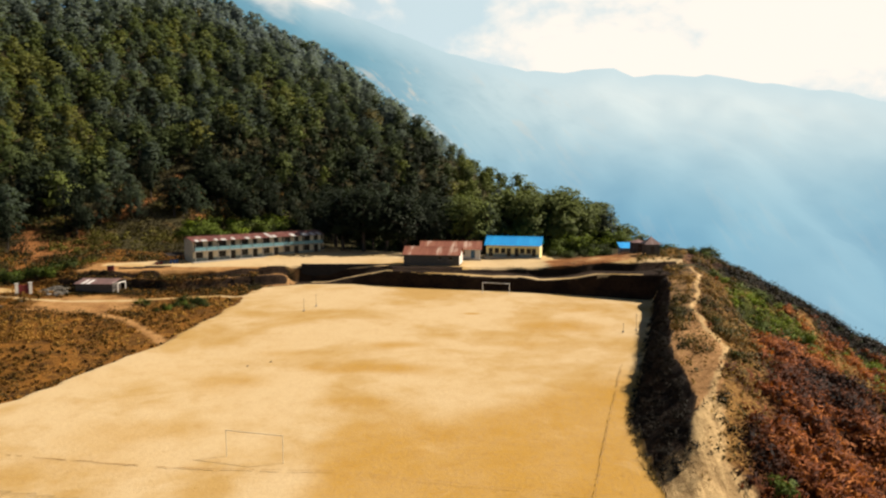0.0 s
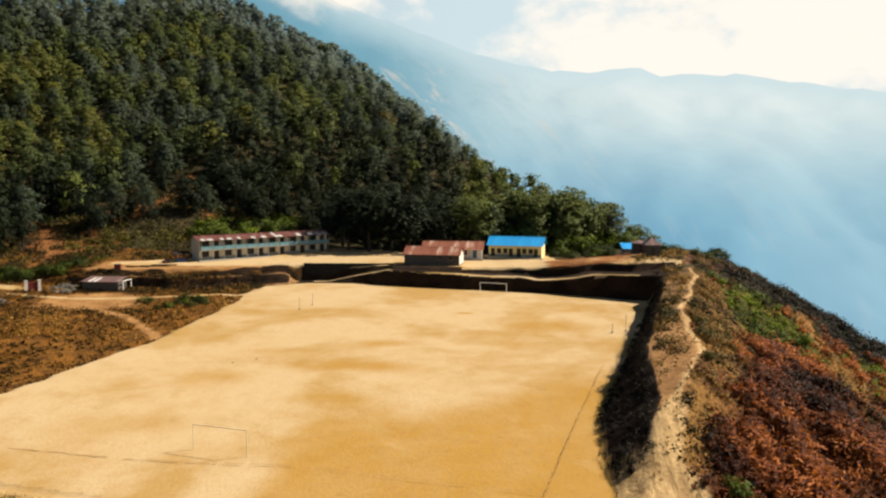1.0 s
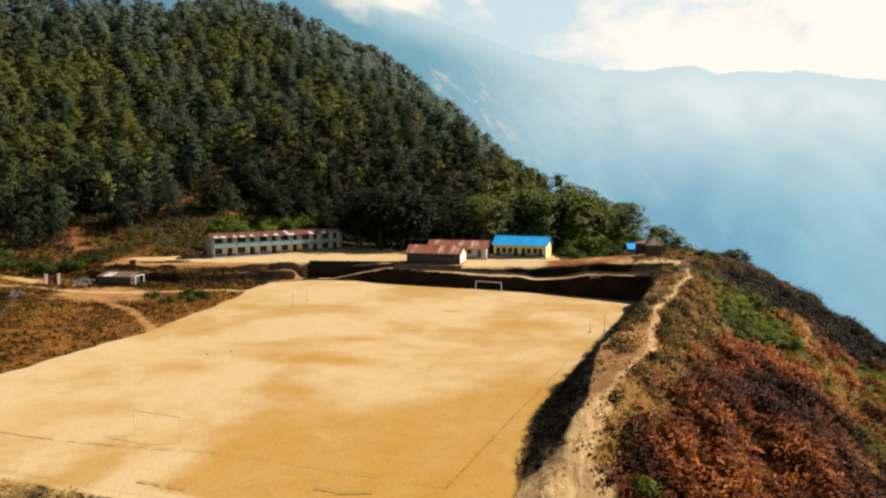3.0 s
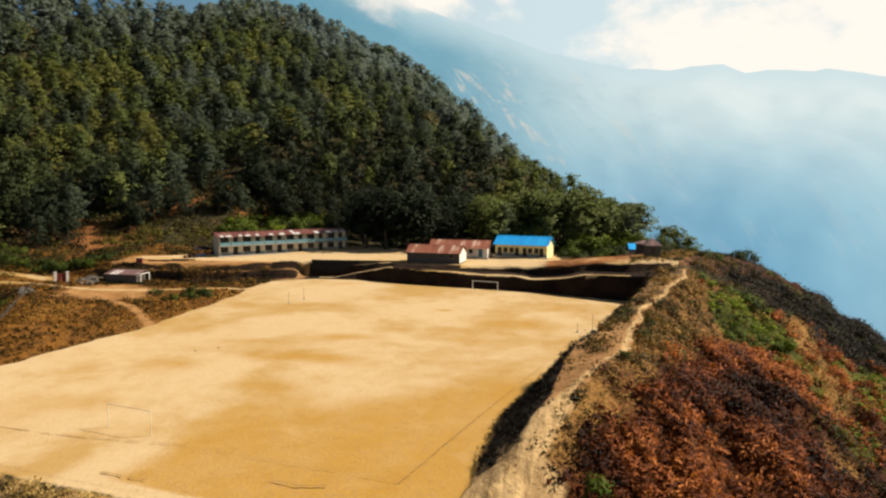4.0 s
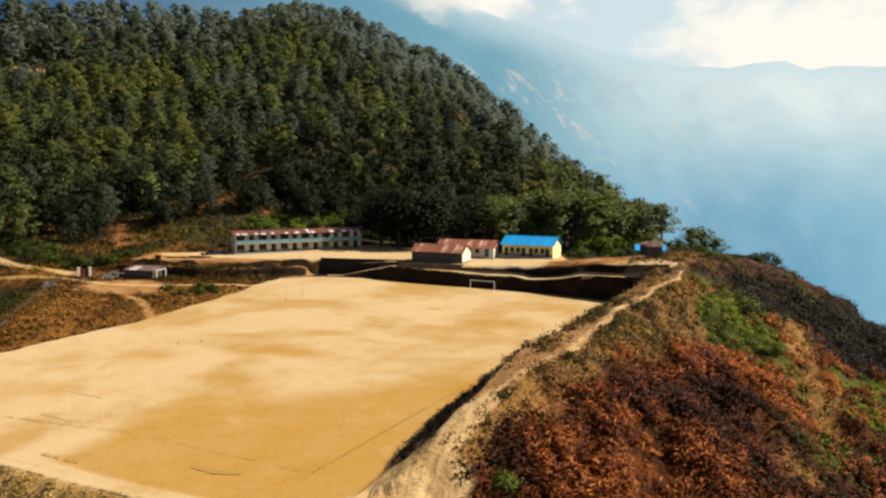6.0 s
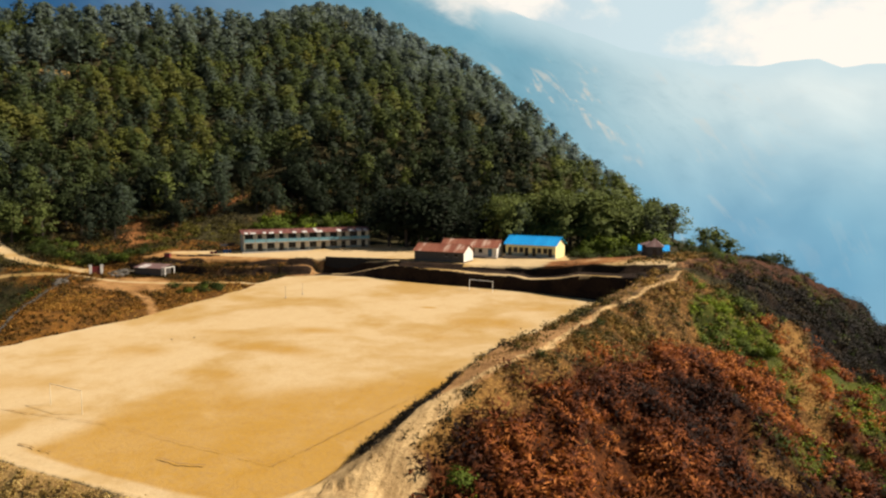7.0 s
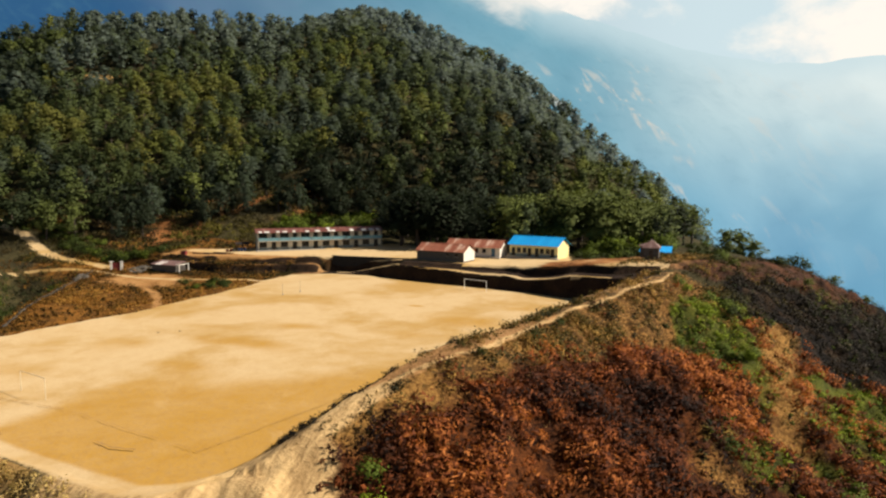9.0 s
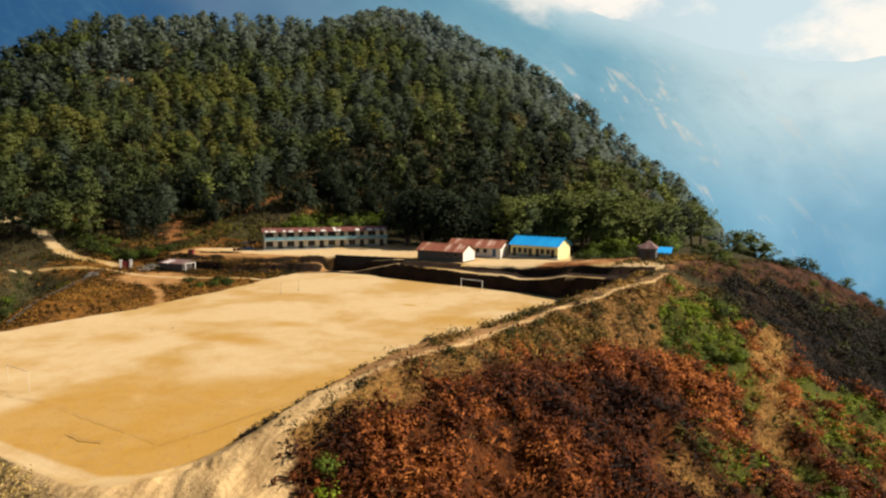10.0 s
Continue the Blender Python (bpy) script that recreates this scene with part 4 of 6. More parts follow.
def window_part(parent, x, z0, w_, h_, y, frame_mat, sill=True):
    """A window in an opening: frame, panes and a sill."""
    t = 0.07
    bm = bmesh.new()
    box(bm, x, x + t, y - 0.03, y + 0.08, z0, z0 + h_)
    box(bm, x + w_ - t, x + w_, y - 0.03, y + 0.08, z0, z0 + h_)
    box(bm, x + t, x + w_ - t, y - 0.03, y + 0.08, z0, z0 + t)
    box(bm, x + t, x + w_ - t, y - 0.03, y + 0.08, z0 + h_ - t, z0 + h_)
    win = part("window", bm, frame_mat, parent)
    mid = x + w_ / 2
    part("mullion", boxed(mid - t / 2, mid + t / 2, y - 0.02, y + 0.07, z0 + t, z0 + h_ - t), frame_mat, win)
    part("pane", boxed(x + t, mid - t / 2, y + 0.02, y + 0.03, z0 + t, z0 + h_ - t), GLASS, win, "dark glass pane")
    part("pane", boxed(mid + t / 2, x + w_ - t, y + 0.02, y + 0.03, z0 + t, z0 + h_ - t), GLASS, win, "dark glass pane")
    if sill:
        part("sill", boxed(x - 0.08, x + w_ + 0.08, y - 0.12, y - 0.03, z0 - 0.09, z0 - 0.004), CONCRETE, win)
    return win


def door_part(parent, x, w_, h_, y, mat, z0=0.0):
    """A plank door in its frame."""
    bm = bmesh.new()
    t = 0.08
    box(bm, x, x + t, y - 0.03, y + 0.09, z0, z0 + h_)
    box(bm, x + w_ - t, x + w_, y - 0.03, y + 0.09, z0, z0 + h_)
    box(bm, x + t, x + w_ - t, y - 0.03, y + 0.09, z0 + h_ - t, z0 + h_)
    door = part("door", bm, mat, parent)
    leaf = bmesh.new()
    n = 4
    for i in range(n):
        a = x + t + (w_ - 2 * t) * i / n
        box(leaf, a + 0.006, a + (w_ - 2 * t) / n - 0.006, y + 0.01, y + 0.05, z0 + 0.02, z0 + h_ - t)
    part("door_leaf", leaf, mat, door)
    part("door_handle", boxed(x + w_ - 0.24, x + w_ - 0.2, y - 0.035, y + 0.01, z0 + 0.95, z0 + 1.1), GREY_STEEL, door, "small steel handle")
    return door


def shell(root, length, depth, high, front, back=(), wall=WHITE, t=0.25):
    """Four walls of a long low house, the front along x at y = 0."""
    part("front_wall", pierced(length, high, 0, t, front, -0.6), wall, root)
    part("back_wall", pierced(length, high, depth - t, depth, back, -0.6), wall, root)
    part("end_wall", boxed(0, t, t, depth - t, -0.6, high), wall, root)
    part("end_wall", boxed(length - t, length, t, depth - t, -0.6, high), wall, root)


def pitched(root, length, depth, eave, ridge, mat, over=0.45, drop=0.25, sheets=()):
    """A gable roof of ribbed sheets with ridge cap, purlin ends and pale patch sheets."""
    ym = depth / 2
    slope = (ridge - eave) / (ym + over)
    for y0 in (-over, depth + over):
        r = part("roof_slope", ribbed(length + 2 * over, y0, eave, ym, ridge, x0=-over), mat, root)
        if y0 < 0:
            for x, w_, share in sheets:
                yb = -over + (ym + over) * share
                zz = lambda y: eave + slope * (y + over) + 0.045
                part("roof_sheet", ribbed(w_, -over - 0.03, zz(-over - 0.03), yb, zz(yb), x0=x, pitch_=0.24), PALE_SHEET, r, "pale replacement roofing sheet")
    bm = bmesh.new()
    x0, x1 = -over, length + over
    vs = [[bm.verts.new((x, ym + dy, ridge + dz)) for dy, dz in ((-0.28, -0.06), (0, 0.08), (0.28, -0.06), (0, 0.05))] for x in (x0, x1)]
    for i in range(4):
        j = (i + 1) % 4
        bm.faces.new((vs[0][i], vs[1][i], vs[1][j], vs[0][j]))
    bm.faces.new(vs[0])
    bm.faces.new(vs[1][::-1])
    part("ridge_cap", bm, mat, root)


# ---- two-storey school ----
def school_block():
    L, D = 34.6, 5.4
    root = thing("school_building", "two-storey cream and teal school with rusty red roof", "school building", pose(-59.3, 174.1, 5.45, 0, 0, 39.5))
    bay = L / 12
    openings = []
    for i in range(12):
        x = bay * i + bay / 2
        if i % 2 == 0:
            openings += [(x - 1.0, x + 1.0, 0.75, 2.2), (x - 1.15, x + 1.15, 3.2, 4.65)]
        else:
            openings += [(x - 0.62, x + 0.62, 0.02, 2.15), (x - 0.6, x + 0.6, 2.62, 4.6)]
    shell(root, L, D, 5.0, openings, wall=CREAM)
    part("upper_floor", boxed(0.25, L - 0.25, 0.25, D - 0.25, 2.35, 2.55), CONCRETE, root)
    for a, b, z0, z1 in openings:
        if z0 in (0.02, 2.62):
            door_part(root, a, b - a, z1 - z0, 0.06, DARK_DOOR, z0)
        else:
            window_part(root, a, z0, b - a, z1 - z0, 0.06, DARK_DOOR)
    # painted dado between the openings of the ground floor
    edges = [0.0] + [v for o in openings if o[2] == 0.02 for v in (o[0], o[1])] + [L]
    for a, b in zip(edges[::2], edges[1::2]):
        part("dado", boxed(a, b, -0.012, -0.002, 0.0, 0.75), DADO, root, "grey-green painted dado")
    part("plinth", boxed(-0.6, L + 0.3, -2.0, -0.02, -0.6, -0.02), CONCRETE, root, "raised concrete plinth")
    balcony = part("balcony", boxed(-0.1, L + 0.1, -1.45, -0.004, 2.36, 2.54), CONCRETE, root, "pale concrete balcony slab")
    for i in range(12):
        part("parapet_panel", boxed(bay * i + 0.09, bay * (i + 1) - 0.09, -1.42, -1.32, 2.6, 3.32), TEAL, balcony, "teal painted parapet panel")
    part("handrail", boxed(-0.1, L + 0.1, -1.46, -1.28, 3.33, 3.41), TEAL, balcony)
    for i in range(13):
        x = min(max(bay * i, 0.1), L - 0.1)
        part("post", boxed(x - 0.06, x + 0.06, -1.43, -1.31, -0.02, 2.355), CONCRETE, root)
        part("post", boxed(x - 0.05, x + 0.05, -1.42, -1.32, 3.42, 4.76), CONCRETE, root)
    ends = bmesh.new()
    gable(ends, 0.02, 0.24, 0, D, 5.01, 5.6)
    part("gable_wall", ends, CREAM, root)
    ends = bmesh.new()
    gable(ends, L - 0.24, L - 0.02, 0, D, 5.01, 5.6)
    part("gable_wall", ends, CREAM, root)
    sheets = [(0.2, 0.9, 0.36), (1.7, 1.4, 0.30), (5.0, 0.8, 0.36), (6.6, 1.3, 0.3), (9.4, 0.7, 0.4), (12.9, 1.0, 0.33), (15.6, 1.3, 0.36),
              (19.2, 0.8, 0.9), (20.2, 1.0, 0.4), (25.4, 1.1, 0.5), (28.6, 1.6, 0.45), (31.0, 1.3, 0.5), (33.1, 1.0, 0.5)]
    # the roof reaches out over the balcony
    ym = D / 2
    slope = part("roof_slope", ribbed(L + 1.2, -1.65, 4.8, ym, 5.7, x0=-0.6), RED_ROOF, root)
    for x, w_, share in sheets:
        yb = -1.65 + (ym + 1.65) * share
        up = lambda y: 4.8 + (y + 1.65) * 0.9 / (ym + 1.65) + 0.045
        part("roof_sheet", ribbed(w_, -1.69, up(-1.69), yb, up(yb), x0=x, pitch_=0.24), PALE_SHEET, slope, "pale replacement roofing sheet")
    part("roof_slope", ribbed(L + 1.2, D + 0.5, 4.95, ym, 5.7, x0=-0.6), RED_ROOF, root)
    part("ridge_cap", boxed(-0.6, L + 0.6, ym - 0.2, ym + 0.2, 5.73, 5.80), RED_ROOF, root)


school_block()


# ---- classroom with the blue roof ----
def blue_classroom():
    L, D, H = 12.9, 6.4, 2.85
    root = thing("classroom", "yellow single-storey classroom with bright blue metal roof", "classroom building", pose(10.55, 178.9, 6.2, 0, 0, -13))
    doors = [0.085, 0.425, 0.575, 0.895]
    wins = [0.20, 0.32, 0.68, 0.80]
    ops = [(f * L - 0.5, f * L + 0.5, 0.02, 2.1) for f in doors] + [(f * L - 0.55, f * L + 0.55, 0.9, 2.1) for f in wins]
    shell(root, L, D, H, ops, wall=YELLOW)
    for a, b, z0, z1 in ops:
        if z0 < 0.5:
            door_part(root, a, b - a, z1 - z0, 0.06, DARK_DOOR, z0)
        else:
            window_part(root, a, z0, b - a, z1 - z0, 0.06, DARK_WOOD)
            surround = bmesh.new()
            box(surround, a - 0.16, a - 0.003, -0.04, -0.003, z0 - 0.1, z1 + 0.14)
            box(surround, b + 0.003, b + 0.16, -0.04, -0.003, z0 - 0.1, z1 + 0.14)
            box(surround, a, b, -0.04, -0.003, z1 + 0.003, z1 + 0.14)
            part("window_surround", surround, YELLOW, root)
    cuts = [0.0] + sorted(v for f in doors for v in (f * L - 0.5, f * L + 0.5)) + [L]
    for a, b in zip(cuts[::2], cuts[1::2]):
        part("dado", boxed(a, b, -0.012, -0.002, 0.0, 0.75), DADO, root, "grey-green painted dado")
    part("plinth", boxed(-0.4, L + 0.4, -1.2, -0.02, -0.6, -0.02), CONCRETE, root)
    for x in (0.02, L - 0.24):
        bm = bmesh.new()
        gable(bm, x, x + 0.22, 0, D, H + 0.005, 4.45)
        part("gable_wall", bm, YELLOW, root)
    pitched(root, L, D, H - 0.1, 4.72, BLUE_ROOF, 0.5)


blue_classroom()


# ---- white classroom with the rusty roof ----
def white_classroom():
    L, D, H = 14.2, 5.6, 2.3
    root = thing("classroom", "white single-storey classroom with streaked rusty roof", "classroom building", pose(-5.3, 177.0, 6.0, 0, 0, -4))
    ops = [(1.4, 2.4, 0.02, 1.95), (3.4, 4.4, 0.9, 1.9), (5.6, 6.6, 0.9, 1.9), (7.6, 8.6, 0.9, 1.9), (9.6, 10.6, 0.9, 1.9), (12.0, 13.0, 0.02, 1.95)]
    shell(root, L, D, H, ops, wall=WHITE)
    for a, b, z0, z1 in ops:
        if z0 < 0.5:
            door_part(root, a, b - a, z1 - z0, 0.06, BLUE_WOOD, z0)
        else:
            window_part(root, a, z0, b - a, z1 - z0, 0.06, DARK_WOOD)
    part("plinth", boxed(-0.3, L + 0.3, -1.0, -0.02, -0.6, -0.02), CONCRETE, root)
    for x in (0.02, L - 0.24):
        bm = bmesh.new()
        gable(bm, x, x + 0.22, 0, D, H + 0.005, 3.6)
        part("gable_wall", bm, WHITE, root)
    pitched(root, L, D, H - 0.18, 3.85, RUST_ROOF, 0.5)


white_classroom()


# ---- stone shed at the edge of the yard ----
def stone_shed():
    L, D, H = 12.7, 5.4, 1.9
    root = thing("shed", "long stone shed with white gable and rusty roof", "shed", pose(-8.9, 166.2, 6.2, 0, 0, -9))
    ops = [(8.0, 8.6, 0.8, 1.4), (10.3, 11.1, 0.75, 1.45)]
    part("front_wall", pierced(L, H, 0, 0.4, ops, -1.9), STONE, root)
    part("back_wall", boxed(0, L, D - 0.4, D, -0.6, H), STONE, root)
    part("end_wall", boxed(0, 0.4, 0.4, D - 0.4, -0.6, H), STONE, root)
    part("end_wall", boxed(L - 0.4, L, 0.4, D - 0.4, -0.6, H), STONE, root)
    part("end_plaster", boxed(L + 0.004, L + 0.04, 0.0, D, -0.3, H), WHITE, root, "white limewashed end wall")
    for a, b, z0, z1 in ops:
        window_part(root, a, z0, b - a, z1 - z0, 0.1, DARK_WOOD)
    for x in (0.02, L - 0.22):
        bm = bmesh.new()
        gable(bm, x, x + 0.25, 0, D, H + 0.005, 3.2)
        part("gable_wall", bm, WHITE, root, "white limewashed gable")
    pitched(root, L, D, H - 0.1, 3.45, RUST_ROOF, 0.35)


stone_shed()


# ---- huts at the end of the yard ----
def pyramid(bm, x0, x1, y0, y1, z0, z1, thick=0.06):
    c = bm.verts.new(((x0 + x1) / 2, (y0 + y1) / 2, z1))
    lo = [bm.verts.new((x, y, z0)) for x, y in ((x0, y0), (x1, y0), (x1, y1), (x0, y1))]
    un = [bm.verts.new((x, y, z0 - thick)) for x, y in ((x0, y0), (x1, y0), (x1, y1), (x0, y1))]
    for i in range(4):
        j = (i + 1) % 4
        bm.faces.new((lo[i], lo[j], c))
        bm.faces.new((un[i], un[j], lo[j], lo[i]))
    bm.faces.new(un[::-1])
    return bm


def hut(name, label, m, w_, d_, h_, top, wall, roof):
    root = thing(name, label, "hut", m)
    ops = [(w_ / 2 - 0.4, w_ / 2 + 0.4, 0.02, 1.8)]
    shell(root, w_, d_, h_, ops, wall=wall, t=0.2)
    door_part(root, w_ / 2 - 0.4, 0.8, 1.78, 0.05, DARK_WOOD, 0.02)
    roof_ = part("roof", pyramid(bmesh.new(), -0.35, w_ + 0.35, -0.35, d_ + 0.35, h_ + 0.06, top), roof, root)
    bm = bmesh.new()
    rod(bm, (w_ / 2, d_ / 2, top - 0.15), (w_ / 2, d_ / 2, top + 0.45), 0.09, 0.02)
    part("finial", bm, roof, roof_)
    part("base", boxed(-0.2, w_ + 0.2, -0.2, d_ + 0.2, -0.9, -0.02), STONE, root)


hut("hut", "small dark stone hut with grey pyramid roof", pose(44.2, 160.4, height(45.8, 161.5) + 0.05), 3.1, 3.0, 2.3, 3.95, STONE, GREY_ROOF)
hut("hut", "low dark hut with flattish grey sheet roof", pose(43.0, 166.2, height(44.2, 167.5) + 0.05), 3.0, 3.0, 2.2, 2.9, STONE, GREY_ROOF)


def blue_shed():
    root = thing("shed", "small open shed under a blue sheet roof", "shed", pose(42.2, 174.6, height(45.6, 176.0) + 0.05))
    part("back_wall", boxed(0.1, 6.5, 2.8, 3.0, -0.5, 1.7), WHITE, root)
    for x in (0.15, 2.3, 4.4, 6.45):
        part("post", boxed(x - 0.07, x + 0.07, 0.05, 0.19, -0.5, 1.35), DARK_WOOD, root)
    part("rail", boxed(0.1, 6.5, 0.08, 0.16, 0.6, 0.7), BLUE_WOOD, root)
    part("roof_slope", ribbed(7.0, -0.4, 1.38, 3.4, 2.45, x0=-0.2), BLUE_ROOF, root)


blue_shed()


# ---- toilet block and gate on the lower lane ----
def toilet_block():
    L, D, H = 8.0, 3.4, 1.75
    root = thing("toilet_block", "low grey block with rusty roof and white frame end", "toilet block", pose(-77.0, 153.2, height(-73, 152.5) + 0.1, 0, 0, -4))
    part("front_wall", boxed(0, L, 0, 0.3, -0.6, H), STONE, root)
    part("back_wall", pierced(L, H, D - 0.3, D, [(1 + 2 * i, 1.8 + 2 * i, 0.0, 1.7) for i in range(3)], -0.6), STONE, root)
    part("end_wall", boxed(0, 0.3, 0.3, D - 0.3, -0.6, H), STONE, root)
    part("end_wall", boxed(L - 0.3, L, 0.3, D - 0.3, -0.6, H), STONE, root)
    for y in (0.1, D - 0.1):
        part("porch_post", boxed(L + 1.02, L + 1.18, y - 0.1, y + 0.1, -0.5, 1.95), WHITE, root)
    part("porch_beam", boxed(L + 0.02, L + 1.2, 0.0, 0.2, 1.96, 2.12), WHITE, root)
    part("porch_beam", boxed(L + 0.98, L + 1.22, 0.21, D - 0.1, 1.96, 2.12), WHITE, root)
    bm = ribbed(L + 0.5, -0.35, H + 0.06, D + 0.3, H + 0.75, x0=-0.35)
    roof_ = part("roof_slope", bm, GREY_ROOF, root)
    for x in (1.3, 2.5):
        part("roof_sheet", ribbed(0.65, -0.38, H + 0.1, D * 0.75, H + 0.1 + 0.62 * 0.78, x0=x, pitch_=0.2), PALE_SHEET, roof_, "pale roofing sheet")


toilet_block()


def gate():
    root = thing("gate", "maroon metal gate between two white pillars", "gate", pose(-87.9, 150.7, height(-87, 151.5), 0, 0, 35))
    for x in (0.0, 2.5):
        pillar = part("pillar", boxed(x - 0.28, x + 0.28, -0.28, 0.28, -0.4, 2.3), WHITE, root, "white painted pillar")
        part("cap", boxed(x - 0.36, x + 0.36, -0.36, 0.36, 2.304, 2.42), WHITE, pillar)
    for a in (0.31, 1.27):
        leaf = part("gate_leaf", boxed(a, a + 0.92, -0.04, 0.04, 0.12, 2.0), MAROON, root)
        for k in range(4):
            part("bar", boxed(a + 0.06 + k * 0.25, a + 0.12 + k * 0.25, -0.075, -0.042, 0.2, 1.92), MAROON, leaf)


gate()


# ---- goals and posts on the pitch ----
def goal(m, w_, h_, r, mat, label):
    root = thing("goal", label, "goal", m, "goals on the pitch")
    for x in (0, w_):
        part("post", rod(bmesh.new(), (x, 0, -0.25), (x, 0, h_), r, sides=8), mat, root)
    part("crossbar", rod(bmesh.new(), (-r, 0, h_), (w_ + r, 0, h_), r, sides=8), mat, root)


def angle_to(a, b):
    return math.degrees(math.atan2(b[1] - a[1], b[0] - a[0]))


goal(pose(8.2, 151.4, pitch_z(151.4), 0, 0, angle_to((8.2, 151.4), (13.6, 149.8))), 5.6, 2.05, 0.055, WHITE_STEEL, "white metal goal frame without a net")
goal(pose(-20.6, 68.0, pitch_z(68.0), 0, 0, angle_to((-20.6, 68.0), (-14.9, 66.5))), 5.9, 2.4, 0.035, CREAM_STEEL, "thin cream-painted metal goal frame without a net")


def net_post(x, y, h_, label):
    root = thing("volleyball_post", label, "post", pose(x, y, pitch_z(y)), "volleyball posts")
    part("pole", rod(bmesh.new(), (0, 0, -0.2), (0.03, 0, h_), 0.04, 0.035, 8), GREY_STEEL, root)
    part("footing", rod(bmesh.new(), (0, 0, -0.1), (0, 0, 0.12), 0.18, 0.14, 8), CONCRETE, root)
    part("hook", boxed(-0.1, 0.1, -0.02, 0.02, h_ - 0.25, h_ - 0.2), GREY_STEEL, root)


for x, y, h_ in ((-25.5, 133.6, 2.2), (-24.0, 138.0, 2.2)):
    net_post(x, y, h_, "thin grey steel volleyball post standing on sand")
net_post(31.5, 118.6, 2.6, "tall dark volleyball post near the earth bank")
net_post(29.1, 117.4, 1.4, "short dark volleyball post near the earth bank")


# ---- worn furrows that mark the pitch ----
def furrow(points, width, label, seed):
    r = random.Random(seed)
    bm = bmesh.new()
    prev = None
    for (ax, ay), (bx, by) in zip(points, points[1:]):
        d = Vector((bx - ax, by - ay))
        n_ = max(2, int(d.length / 0.6))
        side_ = Vector((-d.y, d.x)).normalized()
        for k in range(n_):
            p = Vector((ax, ay)) + d * (k / n_) + side_ * r.uniform(-0.10, 0.10)
            wd = width * r.uniform(0.35, 1.0) / 2
            row = [bm.verts.new((q.x, q.y, pitch_z(q.y) + dz)) for q, dz in ((p - side_ * wd, 0.012), (p, 0.012), (p + side_ * wd, 0.012))]
            if prev and r.random() > (0.2 if width < 0.2 else 0.03):
                bm.faces.new((prev[0], row[0], row[1], prev[1]))
                bm.faces.new((prev[1], row[1], row[2], prev[2]))
            prev = row
    me = bpy.data.meshes.new("pitch_line")
    bm.to_mesh(me)
    bm.free()
    me.materials.append(TRENCH)
    tagged(new("pitch_line", me), label, "pitch marking", "lines scratched into the pitch", "structure")


furrow([(12.7, 59.4), (15.4, 68.8), (20.4, 85.5), (24.5, 98.8)], 0.11, "long dark furrow marking the touchline in sand", 1)
furrow([(12.7, 59.4), (1.9, 61.8), (-8.5, 64.1)], 0.08, "dark furrow marking the goal line in sand", 2)
furrow([(-9.8, 64.4), (-25.0, 65.1), (-34.5, 66.7), (-43.5, 68.3)], 0.13, "broken dark furrow marking the goal line", 3)
furrow([(1.2, 58.2), (4.1, 57.4), (7.3, 57.8)], 0.2, "short dark scratch in damp sand", 4)
furrow([(-14.4, 57.4), (-8.9, 56.4)], 0.2, "short dark scratch in damp sand", 5)


# ---- retaining wall under the yard ----
def retaining_wall():
    top = 5.62
    bm = bmesh.new()
    box(bm, -32.2, -11.6, 166.9, 167.5, 0.6, top)
    me = bpy.data.meshes.new("retaining_wall")
    bm.to_mesh(me)
    bm.free()
    me.materials.append(SHADED_STONE)
    w_ = tagged(new("retaining_wall", me), "stone retaining wall below the school yard, shade in its colour", "wall", kind="structure")
    x = -32.3
    r = random.Random(8)
    while x < -11.9:
        l = r.uniform(0.8, 1.3)
        part("coping_stone", boxed(x, min(x + l - 0.03, -11.6), 166.8, 167.6, top + 0.004, top + r.uniform(0.10, 0.16)), SHADED_STONE, w_)
        x += l


retaining_wall()


# ---- clutter by the school and the lane ----
def shelter():
    z = height(-62.3, 172)
    root = thing("shelter", "dark tarpaulin shelter on poles beside the school", "shelter", pose(-63.6, 170.6, z, 0, 0, 40))
    for x in (0.1, 3.1):
        for y in (0.1, 2.6):
            part("pole", rod(bmesh.new(), (x, y, -0.2), (x, y, 2.1 if y < 1 else 2.5), 0.06), DARK_WOOD, root)
    bm = bmesh.new()
    n_ = 6
    g = [[bm.verts.new((-0.3 + 3.8 * i / n_, -0.4 + 3.4 * j / n_, 2.05 + 0.42 * j / n_ - 0.10 * math.sin(math.pi * i / n_))) for j in range(n_ + 1)] for i in range(n_ + 1)]
    for i in range(n_):
        for j in range(n_):
            bm.faces.new((g[i][j], g[i + 1][j], g[i + 1][j + 1], g[i][j + 1]))
    bmesh.ops.solidify(bm, geom=bm.faces[:], thickness=0.04)
    part("canopy", bm, TARP, root)
    for x, y in ((0.7, 1.0), (1.4, 0.7), (2.2, 1.1)):
        d = thing("drum", "blue plastic drum standing under a shelter", "drum", pose(-63.6, 170.6, z, 0, 0, 40) @ pose(x, y, 0), "blue drums")
        bm = bmesh.new()
        for z0, z1, r0, r1 in ((0, 0.1, 0.27, 0.3), (0.1, 0.8, 0.3, 0.3), (0.8, 0.9, 0.3, 0.26)):
            rod(bm, (0, 0, z0), (0, 0, z1), r0, r1, 12)
        part("body", bm, BLUE_PLASTIC, d)
        part("lid", rod(bmesh.new(), (0, 0, 0.904), (0, 0, 0.95), 0.2, 0.2, 12), BLUE_PLASTIC, d)


shelter()

r = random.Random(12)
